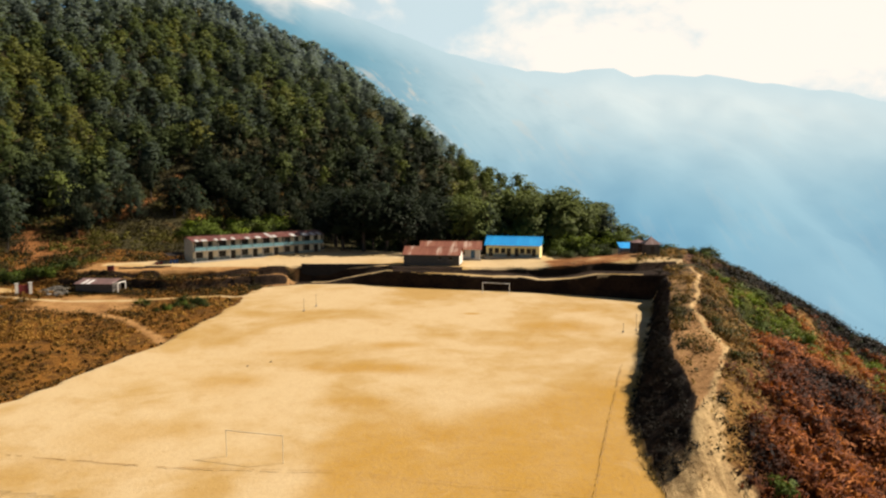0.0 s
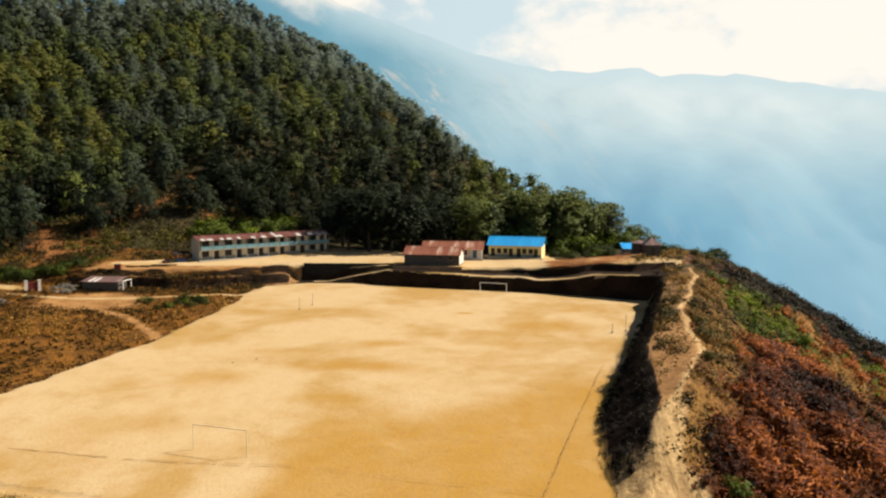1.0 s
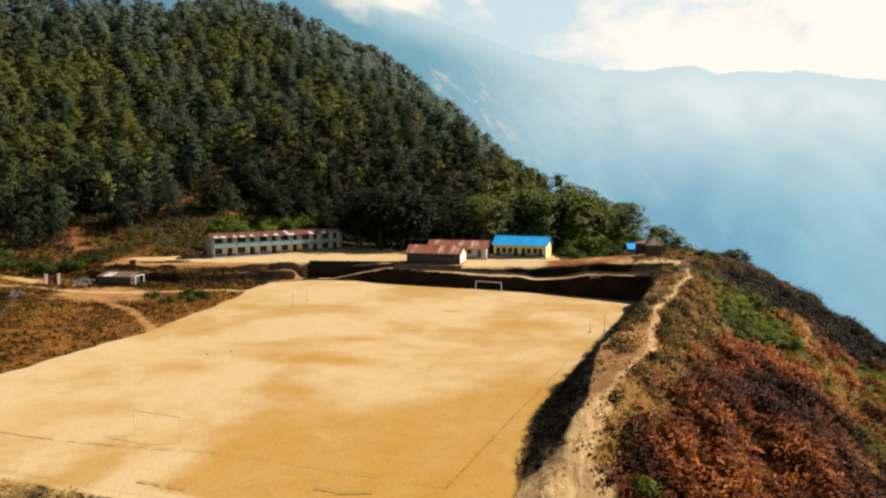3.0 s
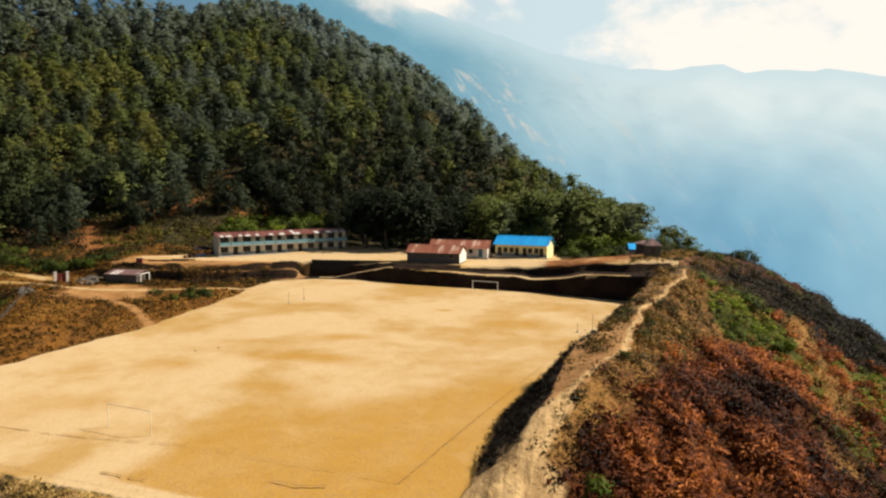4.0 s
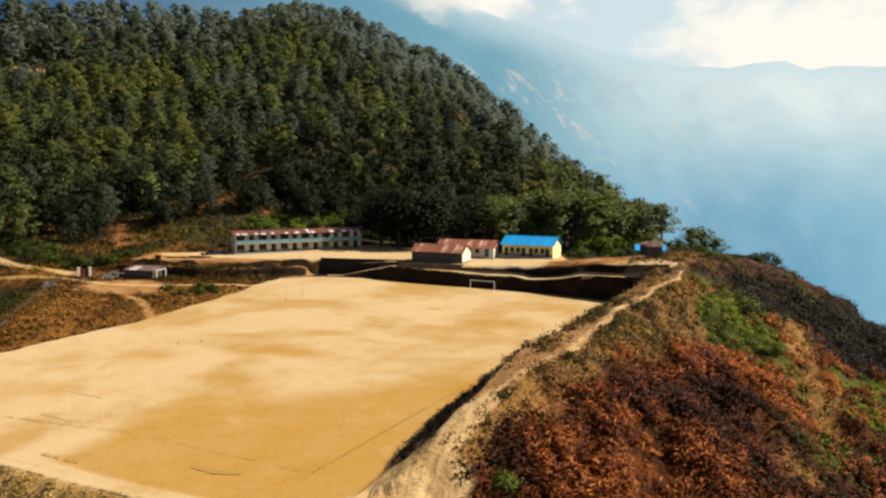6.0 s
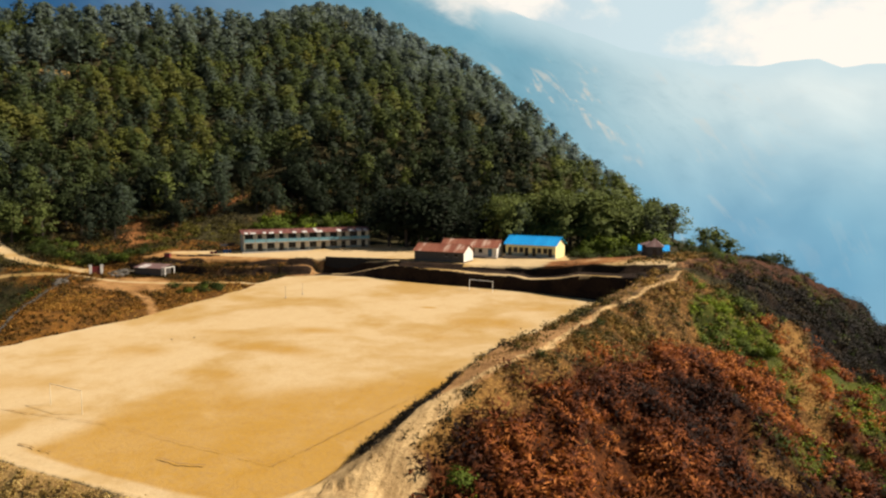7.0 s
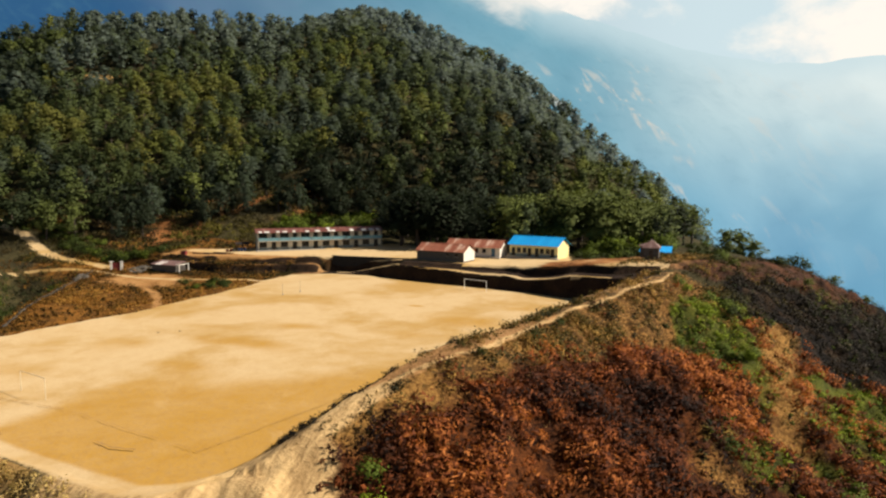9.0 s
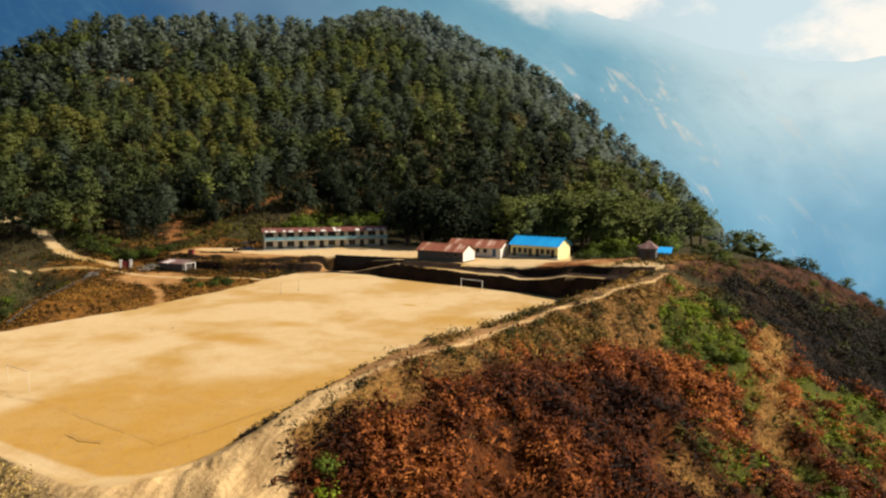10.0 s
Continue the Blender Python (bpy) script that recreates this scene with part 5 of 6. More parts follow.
for i, (x, y, l, a) in enumerate(((-66, 164.5, 6.5, 12), (-64.5, 166.0, 5.5, 18), (-69.5, 163.2, 5.0, 6), (-82.5, 153.5, 4.4, -18), (-82.0, 155.5, 4.0, 10), (-80.0, 151.5, 3.6, 35))):
    b = thing("timber", "long weathered timber lying on bare earth", "timber", pose(x, y, height(x, y) + 0.10, 0, 2, a), "timbers on the ground")
    part("beam", boxed(-l / 2, l / 2, -0.16, 0.16, -0.12, 0.16, 0.03), DARK_WOOD if i < 3 else CONCRETE, b)
for x, y in ((-72.6, 160.2), (-66.4, 170.2), (-65.6, 170.8)):
    c = thing("crate", "dark reddish box standing on bare earth", "crate", pose(x, y, height(x, y), 0, 0, r.uniform(0, 40)), "crates by the school")
    s_ = 1.3 if x < -70 else 0.7
    part("body", boxed(-s_ / 2, s_ / 2, -s_ / 2, s_ / 2, -0.1, s_ * 0.75), MAROON, c)
    part("lid", boxed(-s_ / 2 - 0.04, s_ / 2 + 0.04, -s_ / 2 - 0.04, s_ / 2 + 0.04, s_ * 0.75 + 0.003, s_ * 0.75 + 0.08), DARK_WOOD, c)


def rock_mesh(seed, rough=0.28):
    r_ = random.Random(seed)
    bm = bmesh.new()
    bmesh.ops.create_icosphere(bm, subdivisions=2, radius=1)
    off = Vector((r_.uniform(0, 50), r_.uniform(0, 50), 0))
    for v in bm.verts:
        v.co *= 1 + rough * noise.noise(v.co * 1.3 + off) * 2
        v.co.z *= 0.62
    me = bpy.data.meshes.new("rock")
    bm.to_mesh(me)
    bm.free()
    me.materials.append(ROCK)
    return me


rocks = [rock_mesh(i) for i in range(4)]


def stone_wall():
    """A low dry wall along the brink of the gully, stone by stone."""
    pebbles = []
    for i in range(4):
        r_ = random.Random(70 + i)
        bm = bmesh.new()
        bmesh.ops.create_icosphere(bm, subdivisions=1, radius=1)
        for v in bm.verts:
            v.co *= r_.uniform(0.8, 1.15)
            v.co.z *= 0.7
        me = bpy.data.meshes.new("stone")
        bm.to_mesh(me)
        bm.free()
        me.materials.append(OLD_STONE)
        pebbles.append(me)
    root = thing("stone_wall", "low dry wall of grey stones along the gully", "wall", pose(0, 0, 0))
    y = 99.0
    while y < 149:
        x = float(course(y, (60, -58), (98, -63), (114, -74), (139, -88), (150, -94))) + 1.0
        g = height(x, y)
        for layer in range(2):
            s_ = r.uniform(0.20, 0.36)
            m = pose(x + r.uniform(-0.15, 0.15), y + 0.25 * layer, g + 0.10 + 0.28 * layer, r.uniform(-20, 20), r.uniform(-20, 20), r.uniform(0, 360))
            again("stone", pebbles[r.randrange(4)], root, "", m @ Matrix.Diagonal((s_ * 1.3, s_, s_ * 0.8, 1)))
        y += 0.5


stone_wall()


def place_rocks(spots, size, label, group):
    for x, y in spots:
        s_ = size * r.uniform(0.55, 1.3)
        ob = new("rock", rocks[r.randrange(4)])
        ob.matrix_basis = pose(x, y, height(x, y) + 0.15 * s_, r.uniform(-15, 15), r.uniform(-15, 15), r.uniform(0, 360)) @ Matrix.Diagonal((s_ * r.uniform(0.8, 1.4), s_, s_ * r.uniform(0.6, 1), 1))
        tagged(ob, label, "rock", group)


place_rocks([(r.uniform(-85, -78.5), r.uniform(150, 157)) for _ in range(22)], 0.75, "grey rubble stone on bare earth", "rubble by the lane")
place_rocks([(r.uniform(86, 120), r.uniform(150, 185)) for _ in range(18)], 0.7, "grey boulder among burnt scrub", "boulders on the slope")
place_rocks([(r.uniform(62, 80), r.uniform(95, 125)) for _ in range(5)], 0.35, "pale boulder among dry grass", "boulders on the slope")
place_rocks([(-89 + r.gauss(0, 2.6), 142.5 + r.gauss(0, 2.2)) for _ in range(26)], 0.6, "grey boulder heaped at the gully edge", "boulders by the gully")
place_rocks([(-26.6, 98.4), (-23.9, 100.4)], 0.22, "small dark stone lying on sand", "stones on the pitch")


# ---- trees ----
protos = {"pine": [pine_crown(rng, 38, 11, 0.046) for _ in range(10)], "far_pine": [pine_crown(rng, 26, 8, 0.064) for _ in range(8)], "broad": [broad_crown(rng, 34, 13, 0.036) for _ in range(8)]}


def turned(c, x, y, z, wide, h_, t):
    ca, sa = math.cos(t) * wide, math.sin(t) * wide
    return np.stack([c[:, 0] * ca - c[:, 1] * sa + x, c[:, 0] * sa + c[:, 1] * ca + y, c[:, 2] * h_ + z], 1)


def stems(px_, py_, pz_, hts_):
    """Square tapered trunks, one a tree."""
    n_ = len(px_)
    ring = np.array([(-1, -1), (1, -1), (1, 1), (-1, 1)])
    lo = np.zeros((n_, 4, 3))
    hi = np.zeros((n_, 4, 3))
    for k in range(4):
        lo[:, k, 0], lo[:, k, 1], lo[:, k, 2] = px_ + ring[k, 0] * 0.016 * hts_, py_ + ring[k, 1] * 0.016 * hts_, pz_ - 0.6
        hi[:, k, 0], hi[:, k, 1], hi[:, k, 2] = px_ + ring[k, 0] * 0.005 * hts_, py_ + ring[k, 1] * 0.005 * hts_, pz_ + 0.8 * hts_
    co = np.concatenate([lo, hi], 1).reshape(-1, 3)
    base = (np.arange(n_) * 8)[:, None, None]
    f = np.array([[0, 1, 5, 4], [1, 2, 6, 5], [2, 3, 7, 6], [3, 0, 4, 7]])[None]
    return co, (f + base).reshape(-1, 4)


def wood(name, label, sel, kind, mat):
    co, fa, tone, nr, base = [], [], [], [], 0
    for x, y, z, h_ in zip(tx[sel], ty[sel], tz[sel], hts[sel]):
        form = "far_pine" if kind == "pine" and -0.6 * x + 0.8 * y > 325 else kind
        c, f, m = protos[form][rng.integers(len(protos[form]))]
        wide = h_ * (rng.uniform(1.0, 1.4) if kind == "pine" else rng.uniform(0.95, 1.35))
        turn_ = rng.uniform(0, 6.28)
        co.append(turned(c, x, y, z - 0.4, wide, h_, turn_))
        nr.append(turned(m, 0, 0, 0, 1, 1, turn_))
        fa.append(f + base)
        base += len(c)
        d = -0.6 * x + 0.8 * y
        t_ = rng.uniform(0, 1)
        if kind == "broad":
            # tone holds light: near black in the shaded fold, paler where sunlit
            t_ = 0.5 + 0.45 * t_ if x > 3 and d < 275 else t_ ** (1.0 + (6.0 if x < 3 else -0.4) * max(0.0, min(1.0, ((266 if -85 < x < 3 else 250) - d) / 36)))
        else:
            # paler and bluer with distance: haze put into the needle colour
            haze_ = min(1.0, max(0.0, (d - 245) / 300 + max(0.0, 0.8 * x + 0.6 * y - 125) / 65))
            t_ = 0.78 - 0.74 * haze_ + (t_ - 0.5) * 0.45 + 0.50 * float(fbm(np.array([x]), np.array([y]), 45, 2, 15)[0])
            # needles darkened too in the shaded lower woods
            t_ = max(t_ - 0.24 * (-140 < x < 0) * min(1.0, max(0.0, (268 - d) / 30)), 0.54 - 0.54 * haze_)
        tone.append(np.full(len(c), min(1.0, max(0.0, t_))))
    sc, sf = stems(tx[sel], ty[sel], tz[sel], hts[sel])
    co.append(sc)
    fa.append(sf + base)
    tone.append(np.zeros(len(sc)))
    nr.append(unit(sc - np.repeat(np.stack([tx[sel], ty[sel], sc.reshape(-1, 8, 3)[:, :, 2].mean(1)], 1), 8, 0)) * (1, 1, 0.05))
    me = leaf_mesh(name, np.concatenate(co), np.concatenate(fa), np.concatenate(tone), mat, np.concatenate(nr))
    me.materials.append(BARK)
    idx = np.zeros(len(me.polygons), np.int32)
    idx[-len(sf):] = 1
    me.polygons.foreach_set("material_index", idx)
    tagged(new(name, me), label, "woods", kind="stuff")


hts = rng.uniform(9.5, 14.5, len(tx))
hts = np.where((ty < 330) & (tx < 30), hts * np.clip(1 - (0.8 * tx + 0.6 * ty - 178) / 60, 0.6, 1), hts)
hts = np.where((tx > -14) & (tx < 40) & (ty < 222), hts * 1.25, hts)
thin = (tx > 47) & (ty < 290)
tx, ty, tz, hts = tx[~thin], ty[~thin], tz[~thin], hts[~thin]
front = ((ty < 226) & (tx > -34)) | ((tx <= -34) & (-0.6 * tx + 0.8 * ty < 222))
front_idx = np.nonzero(front)[0][:150]
rest = np.ones(len(tx), bool)
rest[front_idx] = False
share = np.clip((-0.6 * tx + 0.8 * ty - np.where((tx > -85) & (tx < 3), 238, 225)) / 60, 0.1, 0.93) > rng.uniform(0, 1, len(tx))
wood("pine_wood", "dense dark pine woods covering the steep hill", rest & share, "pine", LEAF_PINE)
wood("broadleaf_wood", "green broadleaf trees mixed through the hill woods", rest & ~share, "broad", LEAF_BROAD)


def tree_proto(kind, seed, mat, tone, label):
    """One tree of unit height: trunk with limbs, and a crown of leaf sprays."""
    g = np.random.default_rng(seed)
    r_ = random.Random(seed)
    root = thing("tree", label, "tree", pose(0, 0, 0), "trees round the school")
    bm = bmesh.new()
    rod(bm, (0, 0, -0.05), (0.01, 0, 0.35), 0.022, 0.016, 7)
    rod(bm, (0.01, 0, 0.35), (0.0, 0.01, 0.86), 0.016, 0.004, 6)
    for k in range(7):
        z = 0.3 + 0.07 * k
        a = k * 2.4 + r_.uniform(-0.4, 0.4)
        l = 0.22 - 0.018 * k
        rod(bm, (0.005, 0, z), (l * math.cos(a), l * math.sin(a), z + 0.1), 0.007, 0.002, 5)
    part("trunk", bm, BARK, root)
    co, fa, nr = pine_crown(g, 50, 17, 0.033) if kind == "pine" else broad_crown(g, 52, 17, 0.027)
    again("crown", leaf_mesh("crown", co, fa, np.full(len(co), tone), mat, nr), root)
    return root


tree_kinds = [tree_proto("broad", 31, LEAF_BROAD, 0.0, "green broadleaf tree at the wood's edge, darkened as in shade"),
              tree_proto("broad", 32, LEAF_BROAD, 0.68, "olive green broadleaf tree at the wood's edge"),
              tree_proto("broad", 33, LEAF_BROAD, 0.80, "yellow-green broadleaf tree at the wood's edge"),
              tree_proto("pine", 34, LEAF_PINE, 0.56, "dark pine tree at the wood's edge"),
              tree_proto("pine", 35, LEAF_PINE, 0.65, "olive pine tree at the wood's edge")]


def set_tree(proto, x, y, h_, spread_=1.0):
    z = height(x, y)
    ob = copy_thing(proto, pose(0, 0, 0))
    s_ = h_ * spread_
    ob.matrix_basis = pose(x, y, z - 0.2, 0, 0, r.uniform(0, 360)) @ Matrix.Diagonal((s_, s_, h_, 1))
    return ob


# Left of x = 2 mostly the shade-darkened kind, right of it sunlit tones.
for i in front_idx:
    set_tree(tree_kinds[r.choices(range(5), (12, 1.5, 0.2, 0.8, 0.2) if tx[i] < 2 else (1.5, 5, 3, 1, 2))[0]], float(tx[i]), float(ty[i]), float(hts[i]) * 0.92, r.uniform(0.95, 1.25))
for _ in range(60):
    x, y = r.uniform(-125, -58), r.uniform(180, 245)
    if 214 < -0.6 * x + 0.8 * y < 250:
        set_tree(tree_kinds[r.choice((0, 0, 3, 3))], x, y, r.uniform(7, 12.5), r.uniform(0.65, 0.95))
# more of the shade-darkened kind on the slope behind the school
for _ in range(26):
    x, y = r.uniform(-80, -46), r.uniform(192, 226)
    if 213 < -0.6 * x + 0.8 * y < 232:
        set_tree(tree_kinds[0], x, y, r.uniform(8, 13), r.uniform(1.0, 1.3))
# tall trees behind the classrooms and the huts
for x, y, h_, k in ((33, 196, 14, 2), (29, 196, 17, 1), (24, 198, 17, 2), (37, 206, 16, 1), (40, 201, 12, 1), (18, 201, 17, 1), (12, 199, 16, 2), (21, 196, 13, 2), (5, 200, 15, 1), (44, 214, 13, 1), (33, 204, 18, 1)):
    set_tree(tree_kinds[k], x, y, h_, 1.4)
# trees in the fold beside the school, shade painted into their leaves
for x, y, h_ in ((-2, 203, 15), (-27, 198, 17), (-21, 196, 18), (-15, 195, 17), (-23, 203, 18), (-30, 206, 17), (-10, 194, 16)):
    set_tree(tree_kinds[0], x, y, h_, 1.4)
# single trees along the falling ridge
for x, y, h_, k in ((47, 222, 13, 0), (49, 232, 13, 1), (51, 240, 13, 1), (65, 260, 14, 1), (69, 258, 12, 1), (61, 257, 11, 1), (88, 250, 7, 1), (92, 254, 7, 1), (97, 256, 6, 0), (101, 254, 6, 1), (105, 258, 6, 0)):
    set_tree(tree_kinds[k], x, y, h_, 1.4)
for k in tree_kinds:
    for o in (k, *k.children_recursive):
        bpy.data.objects.remove(o)


# ---- scrub, bracken and grass ----
def scatter(n_, x0, x1, y0, y1, weight):
    x, y = rng.uniform(x0, x1, n_), rng.uniform(y0, y1, n_)
    z, zn, p = terrain(x, y)
    keep = rng.uniform(0, 1, n_) < weight(x, y, zn, p)
    return x[keep], y[keep], z[keep]


def tufts(name, label, category, pos, blades, size, mat, lean=0.8, width=0.13, tone=(0, 1)):
    """Clumps of arching blades, two quads a blade."""
    x, y, z = pos
    n_ = len(x)
    a = rng.uniform(0, 6.283, (n_, blades))
    s_ = size * rng.uniform(0.5, 1.35, (n_, 1)) * rng.uniform(0.7, 1.2, (n_, blades))
    ln = lean * rng.uniform(0.4, 1.2, (n_, blades))
    dx, dy = np.cos(a), np.sin(a)
    c = np.stack([x, y, z], 1)[:, None, :] + np.stack([dx * 0.08, dy * 0.08, 0 * dx - 0.08], 2)
    mid = c + np.stack([dx * ln * s_ * 0.45, dy * ln * s_ * 0.45, s_ * 0.75], 2)
    tip = c + np.stack([dx * ln * s_, dy * ln * s_, s_ * (0.95 - 0.35 * ln)], 2)
    sd = np.stack([-dy, dx, 0 * dx], 2) * (s_ * width)[:, :, None]
    v = np.stack([c - sd * 0.5, c + sd * 0.5, mid + sd, mid - sd, tip + sd * 0.3, tip - sd * 0.3], 2).reshape(-1, 3)
    base = (np.arange(n_ * blades) * 6)[:, None, None]
    f = (np.array([[0, 1, 2, 3], [3, 2, 4, 5]])[None] + base).reshape(-1, 4)
    t = tone[0] + (tone[1] - tone[0]) * np.clip(0.40 + 0.85 * fbm(x, y, 10, 3, 41) + 0.4 * (rng.uniform(0, 1, n_) - 0.5), 0, 1)
    nr = unit(np.stack([dx * 0.45, dy * 0.45, 0 * dx + 0.9], 2)).reshape(-1, 3)
    me = leaf_mesh(name, v, f, np.repeat(t, blades * 6), mat, np.repeat(nr, 6, 0))
    tagged(new(name, me), label, category, kind="stuff")


def bushes(name, label, category, pos, per, size, mat, tone=(0, 1), leaf=0.19, slim=0.55, upright=False):
    x, y, z = pos
    n_ = len(x)
    v = rng.normal(size=(n_, per, 3))
    v /= np.linalg.norm(v, axis=2, keepdims=True)
    s_ = size * rng.uniform(0.45, 1.4, (n_, 1, 1))
    p = np.stack([x, y, z], 1)[:, None, :] + v * s_ * rng.uniform(0.4, 1.0, (n_, per, 1)) * np.array([1, 1, 0.75])
    p[:, :, 2] += s_[:, :, 0] * 0.35
    grow = (v * (1, 1, 0.4) + (0, 0, 0.55)).reshape(-1, 3) if upright else None
    co, fa, nr = cards(p.reshape(-1, 3), (v + (0, 0, 0.5)).reshape(-1, 3), size * leaf, rng, slim, grow)
    t = tone[0] + (tone[1] - tone[0]) * np.clip(0.5 + 0.75 * fbm(x, y, 9, 3, 41) + 0.6 * (rng.uniform(0, 1, n_) - 0.5), 0, 1)
    me = leaf_mesh(name, co, fa, np.repeat(t, per * 4), mat, nr)
    tagged(new(name, me), label, category, kind="stuff")


def clear(x, y):
    """Off the path along the crest."""
    return np.abs(x - crest_x(y) - path_u(y)) > 1.0


def crest_band(x, y):
    u = x - crest_x(y)
    return (x > lip_x(y) + 0.2) & clear(x, y) & (y < 176) & (u < 1.5 + 0.26 * np.maximum(y - 78, 0))


tufts("bracken", "dead rust-brown bracken covering the slope", "bracken", scatter(10500, 24, 95, 40, 150, lambda x, y, zn, p: (zn["rust"] + 0.06 * zn["dust"]) * (1 - 0.8 * zn["green"]) * (1 - zn["pale"]) * np.clip(1 - 1.6 * zn["dry"], 0, 1) * (0.40 + 0.6 * (fbm(x, y, 6, 3, 61) > -0.15))), 8, 0.8, LEAF_BRACKEN, 0.9, 0.12, (0.1, 0.8))
bushes("bracken_thicket", "dead rust-brown bracken thicket on the slope", "bracken", scatter(14500, 26, 92, 40, 142, lambda x, y, zn, p: zn["rust"] * (1 - zn["green"]) * (1 - zn["pale"]) * (1 - zn["dry"]) * np.clip(0.55 + 2.0 * fbm(x, y, 6.0, 2, 19), 0.14, 1)), 26, 1.35, LEAF_BRACKEN, (-0.25, 1.05), 0.24, 0.36, True)
bushes("green_scrub", "bright green low scrub on the slope", "scrub", scatter(9000, 40, 110, 60, 160, lambda x, y, zn, p: np.clip(zn["green"] - 0.2, 0, 1) * np.clip(0.6 + 1.2 * fbm(x, y, 5, 3, 66), 0.15, 1)), 32, 0.95, LEAF_BUSH, (0.1, 1.15))
bushes("dusty_scrub", "dusty brown-green scrub along the crest", "scrub", scatter(42000, 24, 75, 62, 178, lambda x, y, zn, p: (zn["dust"] * 0.75 + 0.10 * (zn["dry"] > 0.3) + 0.75 * zn["redden"] + 0.45 * (crest_band(x, y) & (x < crest_x(y)) & (y > 76))) * clear(x, y) * np.clip(0.25 + 1.6 * fbm(x, y, 4.5, 3, 65), 0.04, 0.8)), 18, 0.95, LEAF_CREST, (-0.3, 1.0))
bushes("mixed_scrub", "patchy green scrub among burnt ground", "scrub", scatter(9000, 50, 150, 90, 215, lambda x, y, zn, p: (x > crest_x(y) + 6) * (zn["burnt"] + 0.4 * zn["dry"] + 0.1 * zn["rust"]) * 0.8 * (fbm(x, y, 9, 3, 87) > 0.08)), 22, 0.9, LEAF_BUSH, (-0.2, 0.75))
bushes("burnt_scrub", "blackened scrub on the far slope", "scrub", scatter(11000, 50, 125, 130, 225, lambda x, y, zn, p: zn["burnt"] * (x > crest_x(y) + 3) * np.clip(0.55 + 1.2 * fbm(x, y, 7, 3, 89), 0.1, 1)), 13, 1.25, LEAF_DUSTY, (-1.2, 0.9))
# Bank scrub is held near black to match the shade on the bank.
bushes("bank_scrub", "scrub hanging on the cut bank, toned down as if shaded", "scrub", scatter(9000, 19, 48, 62, 148, lambda x, y, zn, p: ((x > wall_foot(y) - 0.2) & (x < lip_x(y) + 0.8)) * 0.8 * np.where(x > lip_x(y) - 0.6, 0.05 * (fbm(x, y, 5, 2, 67) > 0.0), (fbm(x, y, 5, 2, 67) > -0.45))), 22, 0.6, LEAF_DUSTY, (-0.9, 0.1))
tufts("dry_grass", "dry golden grass tufts along the crest and banks", "grass", scatter(22000, -45, 80, 30, 160, lambda x, y, zn, p: np.where(y < near_edge(x) - 1.4, (x < 12) * 0.2, ((x > lip_x(y)) & (x < crest_x(y) + 12) & clear(x, y) & (y > 60)) * (0.2 + 0.3 * zn["dust"]) + (x > 24) * (y > 58) * zn["dry"] * 0.9)), 7, 0.42, LEAF_GRASS, 0.7, 0.09, (0.3, 1.0))
tufts("scrub_grass", "orange-brown dead grass on the shoulder", "grass", scatter(15000, -130, -41, 62, 166, lambda x, y, zn, p: (x < left_edge(y) - 0.8) * (1 - zn["gully"]) * (1 - np.clip(zn["sand"] * 1.6 + zn["ochre"] * 1.5, 0, 1)) * (0.25 + 0.5 * (fbm(x, y, 8, 3, 69) > 0))), 8, 0.45, LEAF_SCRUB, 1.1, 0.2, (0.25, 1.1))
bushes("shoulder_scrub", "low brown scrub on the shoulder beside the pitch", "scrub", scatter(5200, -140, -42, 70, 166, lambda x, y, zn, p: (x < left_edge(y) - 1.5) * (zn["sand"] < 0.25) * (zn["ochre"] < 0.3) * np.clip(0.12 + 2.0 * fbm(x, y, 7, 3, 73), 0, 1)), 22, 1.1, LEAF_SCRUB, (0.0, 0.85))
bushes("gully_scrub", "dark green scrub filling the gully", "scrub", scatter(4500, -135, -60, 80, 152, lambda x, y, zn, p: zn["gully"] * 0.8), 18, 1.1, LEAF_BUSH, (-0.3, 0.6))
bushes("hill_foot_scrub", "olive and brown scrub at the foot of the hill", "scrub", scatter(19000, -215, -50, 155, 265, lambda x, y, zn, p: ((y > 168) | (x < -95)) * (zn["sand"] < 0.3) * (zn["ochre"] < 0.3) * (1 - 0.75 * (zn["redsoil"] > 0.55)) * (-0.6 * x + 0.8 * y > 172) * (-0.6 * x + 0.8 * y < 254) * np.clip(0.55 + 1.3 * fbm(x, y, 7, 3, 83), 0.1, 1)), 12, 1.4, LEAF_OLIVE, (-0.35, 0.68))
bushes("terrace_scrub", "dry brown and olive scrub on the terrace banks", "scrub", scatter(6500, -82, -36, 151, 166, lambda x, y, zn, p: (x < left_edge(y) - 0.5) * (zn["sand"] < 0.4) * (zn["ochre"] < 0.5) * np.clip(0.6 + 1.2 * fbm(x, y, 4, 3, 81), 0.15, 1)), 12, 0.5, LEAF_CREST, (-0.6, 0.55))
# Undergrowth added to fill the gaps with leaves as dark as shade.
bushes("understorey", "undergrowth along the foot of the woods, toned for shade", "undergrowth", scatter(5200, -120, 46, 190, 262, lambda x, y, zn, p: inside_woods(x, y) * (x < 6) * (-0.6 * x + 0.8 * y < 242) * 0.75), 13, 2.2, LEAF_BROAD, (-0.2, 0.45))
bushes("ridge_scrub", "brown and dark green scrub on the reddish ridge", "scrub", scatter(7000, 38, 100, 150, 240, lambda x, y, zn, p: np.clip(zn["redden"] + 0.3 * zn["burnt"], 0, 1) * clear(x, y) * np.clip(0.45 + 1.3 * fbm(x, y, 6, 3, 84), 0.08, 1)), 13, 0.8, LEAF_OLIVE, (-0.6, 0.9))
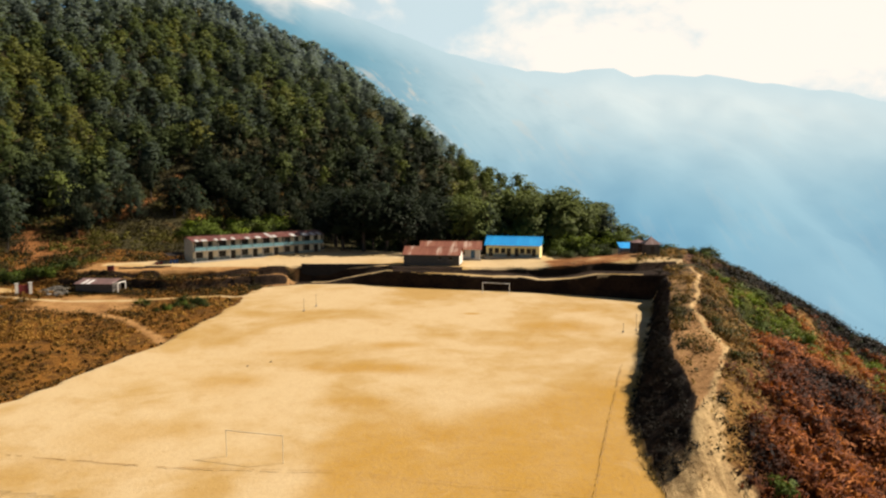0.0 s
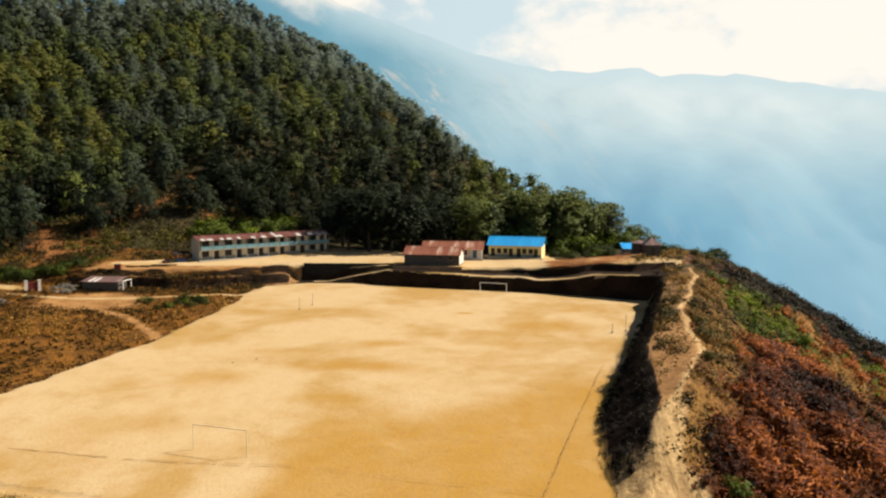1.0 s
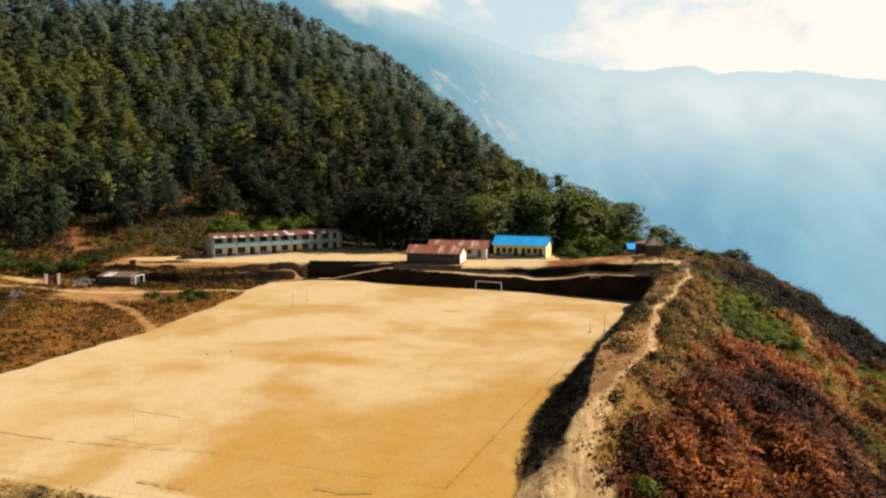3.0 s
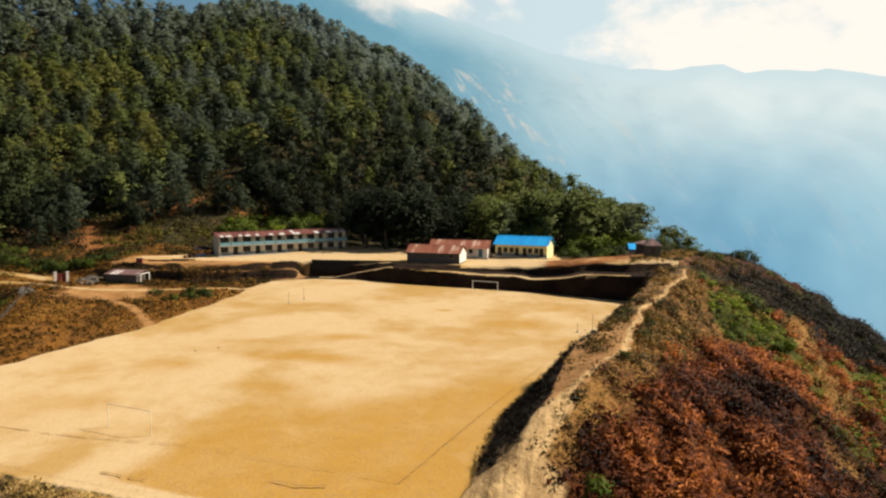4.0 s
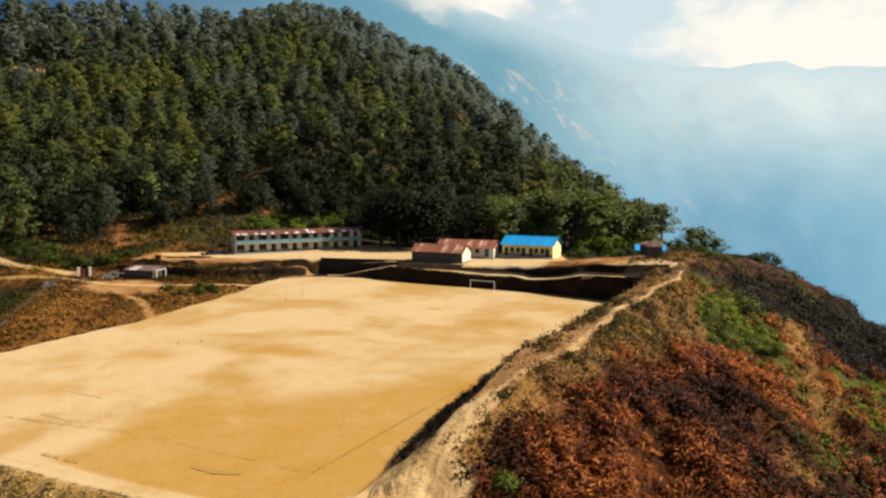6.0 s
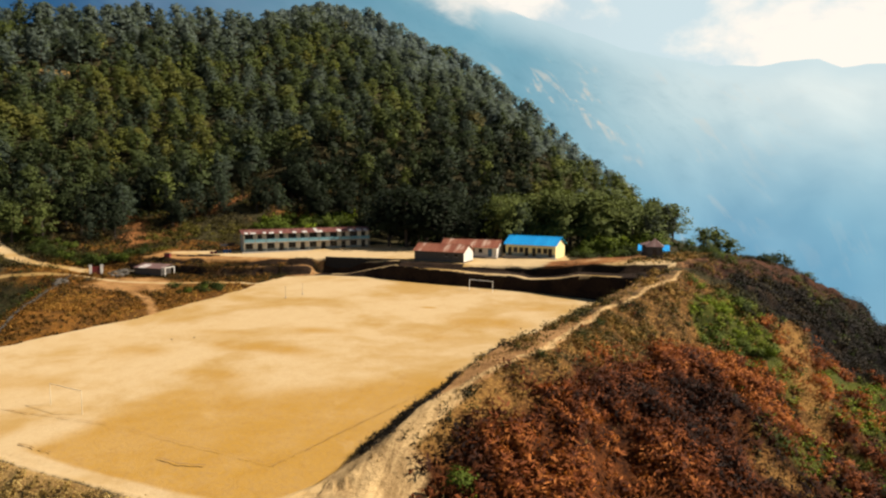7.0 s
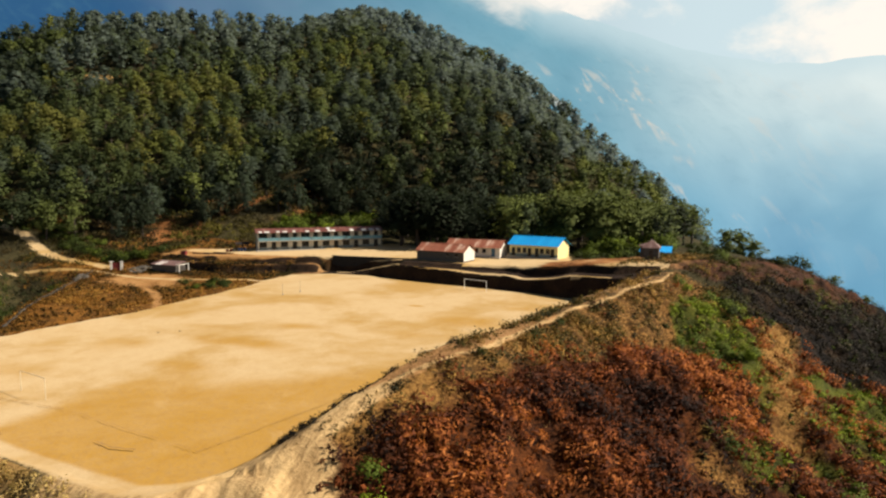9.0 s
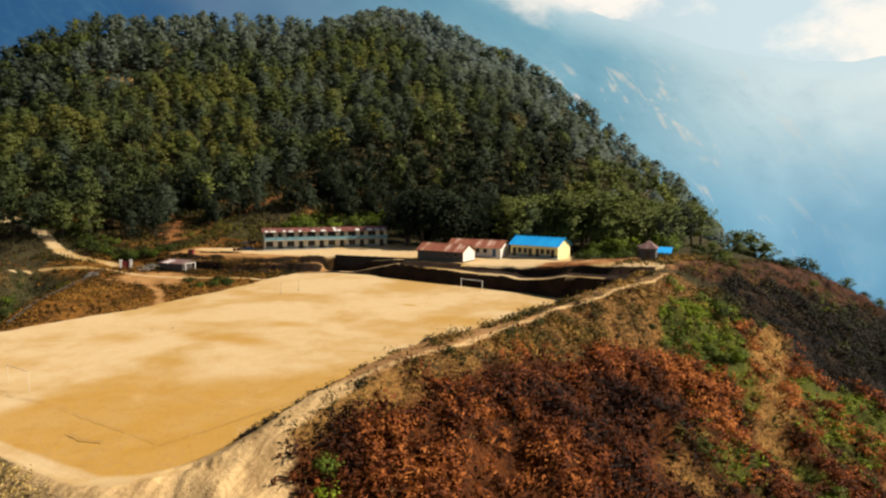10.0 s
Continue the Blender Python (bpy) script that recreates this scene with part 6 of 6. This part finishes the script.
bushes("bank_grass", "golden dry grass clumps hanging on the near bank", "grass", scatter(9000, -60, 12, 40, 63, lambda x, y, zn, p: (y < near_edge(x) - 1.8) * (y > near_edge(x) - 13) * step(12, 4, x) * np.clip(0.7 + 1.2 * fbm(x * 2, y * 0.5, 3, 3, 85), 0.1, 1)), 13, 0.75, LEAF_STRAW, (0.2, 1.25))
bushes("yard_bank_scrub", "ragged brown scrub on the cut banks below the yard", "scrub", scatter(5200, -38, 46, 144, 171, lambda x, y, zn, p: (np.abs(y - second_edge(x) - 0.5) < 0.9) * 0.9 * np.clip(0.4 + 1.5 * fbm(x, y, 4, 3, 86), 0.0, 1) + (np.abs(y - far_edge(x) - 0.6) < 0.7) * 0.4), 12, 0.42, LEAF_CREST, (-0.8, 0.5))
bushes("hillside_bushes", "dark green bushes dotted over the foot of the hill", "bushes", scatter(2600, -135, -52, 172, 240, lambda x, y, zn, p: (-0.6 * x + 0.8 * y > 188) * (-0.6 * x + 0.8 * y < 250) * (zn["sand"] < 0.3) * (zn["ochre"] < 0.3) * np.clip(0.15 + 1.3 * fbm(x, y, 11, 3, 82), 0, 0.6)), 46, 1.5, LEAF_OLIVE, (-0.3, 0.62))


def bush_proto(seed, tone, label):
    g = np.random.default_rng(seed)
    root = thing("bush", label, "bush", pose(0, 0, 0), "green bushes")
    bm = bmesh.new()
    for k in range(5):
        a = k * 1.26
        rod(bm, (0.03 * math.cos(a), 0.03 * math.sin(a), -0.1), (0.35 * math.cos(a), 0.35 * math.sin(a), 0.6), 0.03, 0.01, 5)
    part("stems", bm, BARK, root)
    mids = np.repeat(np.array([(0.6 * math.cos(a), 0.6 * math.sin(a), 0.45 + 0.3 * (k % 3)) for k, a in enumerate(np.arange(9) * 0.9)]), 34, 0)
    off = g.normal(size=mids.shape) * 0.25
    co, fa, nr = cards(mids + off, unit(off) * 0.7 + unit(mids - (0, 0, 0.3)), 0.13, g)
    again("foliage", leaf_mesh("foliage", co, fa, np.full(len(co), tone), LEAF_BUSH, nr), root)
    return root


bush_kinds = [bush_proto(51, 0.9, "bright green leafy bush on dry ground"), bush_proto(52, 0.55, "green leafy bush on dry ground"), bush_proto(53, 0.2, "dark green leafy bush on dry ground")]
spots = [(-53 + r.uniform(-7, 7), 143 + r.uniform(-3, 4), r.uniform(0.7, 1.3), r.choice((1, 2, 2, 2))) for _ in range(20)]
spots += [(-132 + r.uniform(-18, 15), 175 + r.uniform(-3, 4), r.uniform(0.9, 1.8), r.choice((1, 2, 2, 2, 2))) for _ in range(30)]
spots += [(-93 + r.uniform(-14, 12), 119 + r.uniform(-16, 16), r.uniform(1.4, 2.6), r.choice((1, 2, 2))) for _ in range(26)]
spots += [(-96 + r.uniform(-10, 12), 164 + r.uniform(-3, 4), r.uniform(1.2, 2.0), r.choice((1, 2, 2))) for _ in range(16)]
spots += [(29.5, 62.0, 1.6, 1), (31, 58, 1.5, 2), (30.5, 60.5, 1.3, 0), (37, 94, 1.0, 2), (33.5, 83, 0.9, 2), (38.5, 103, 0.9, 2)]
spots += [(58 + r.uniform(-8, 10), 134 + r.uniform(-12, 9), r.uniform(0.9, 1.7), r.choice((0, 0, 1, 1, 2))) for _ in range(28)]
spots += [(80 + r.uniform(-12, 8), 96 + r.uniform(-16, 24), r.uniform(0.9, 1.9), r.choice((0, 1, 1, 2))) for _ in range(26)]
spots += [(x, y, s_, r.choice((1, 2, 2))) for x, y, s_ in ((58, 172, 1.4), (60, 177, 1.6), (62, 174, 1.2), (78.4, 216.7, 2.6), (80, 216, 2.0), (74, 205, 2.2), (79, 197, 1.4), (82, 198, 1.3), (72.4, 204, 1.8), (84, 186, 1.3))]
spots += [(r.uniform(27, 47), r.uniform(189, 212), r.uniform(1.8, 3.6), r.choice((0, 1, 1, 2))) for _ in range(40)]
spots += [(r.uniform(26, 42), r.uniform(176, 190), r.uniform(0.8, 1.7), r.choice((1, 2, 2, 2))) for _ in range(36)]
spots += [(r.uniform(50, 60), r.uniform(182, 225), r.uniform(0.9, 1.8), r.choice((1, 2, 2))) for _ in range(16)]
for _ in range(44):
    x = r.uniform(-142, -84)
    spots.append((x, float(course(x, (-152, 174.7), (-136, 169), (-116, 161.7), (-93, 154.8), (-84, 156))) + r.uniform(5, 10), r.uniform(1.2, 2.4), r.choice((1, 2, 2, 2, 2, 2))))
spots += [(x, 0.75 * x + r.uniform(250, 261), r.uniform(1.8, 3.4), r.choice((0, 1, 1, 2))) for x in (r.uniform(-70, -46) for _ in range(26))]
for x, y, s_, k in spots:
    ob = copy_thing(bush_kinds[k], pose(0, 0, 0))
    ob.matrix_basis = pose(x, y, height(x, y) - 0.1, 0, 0, r.uniform(0, 360)) @ Matrix.Diagonal((s_ * r.uniform(0.8, 1.3), s_, s_ * r.uniform(0.7, 1.0), 1))
for k in bush_kinds:
    for o in (k, *k.children_recursive):
        bpy.data.objects.remove(o)
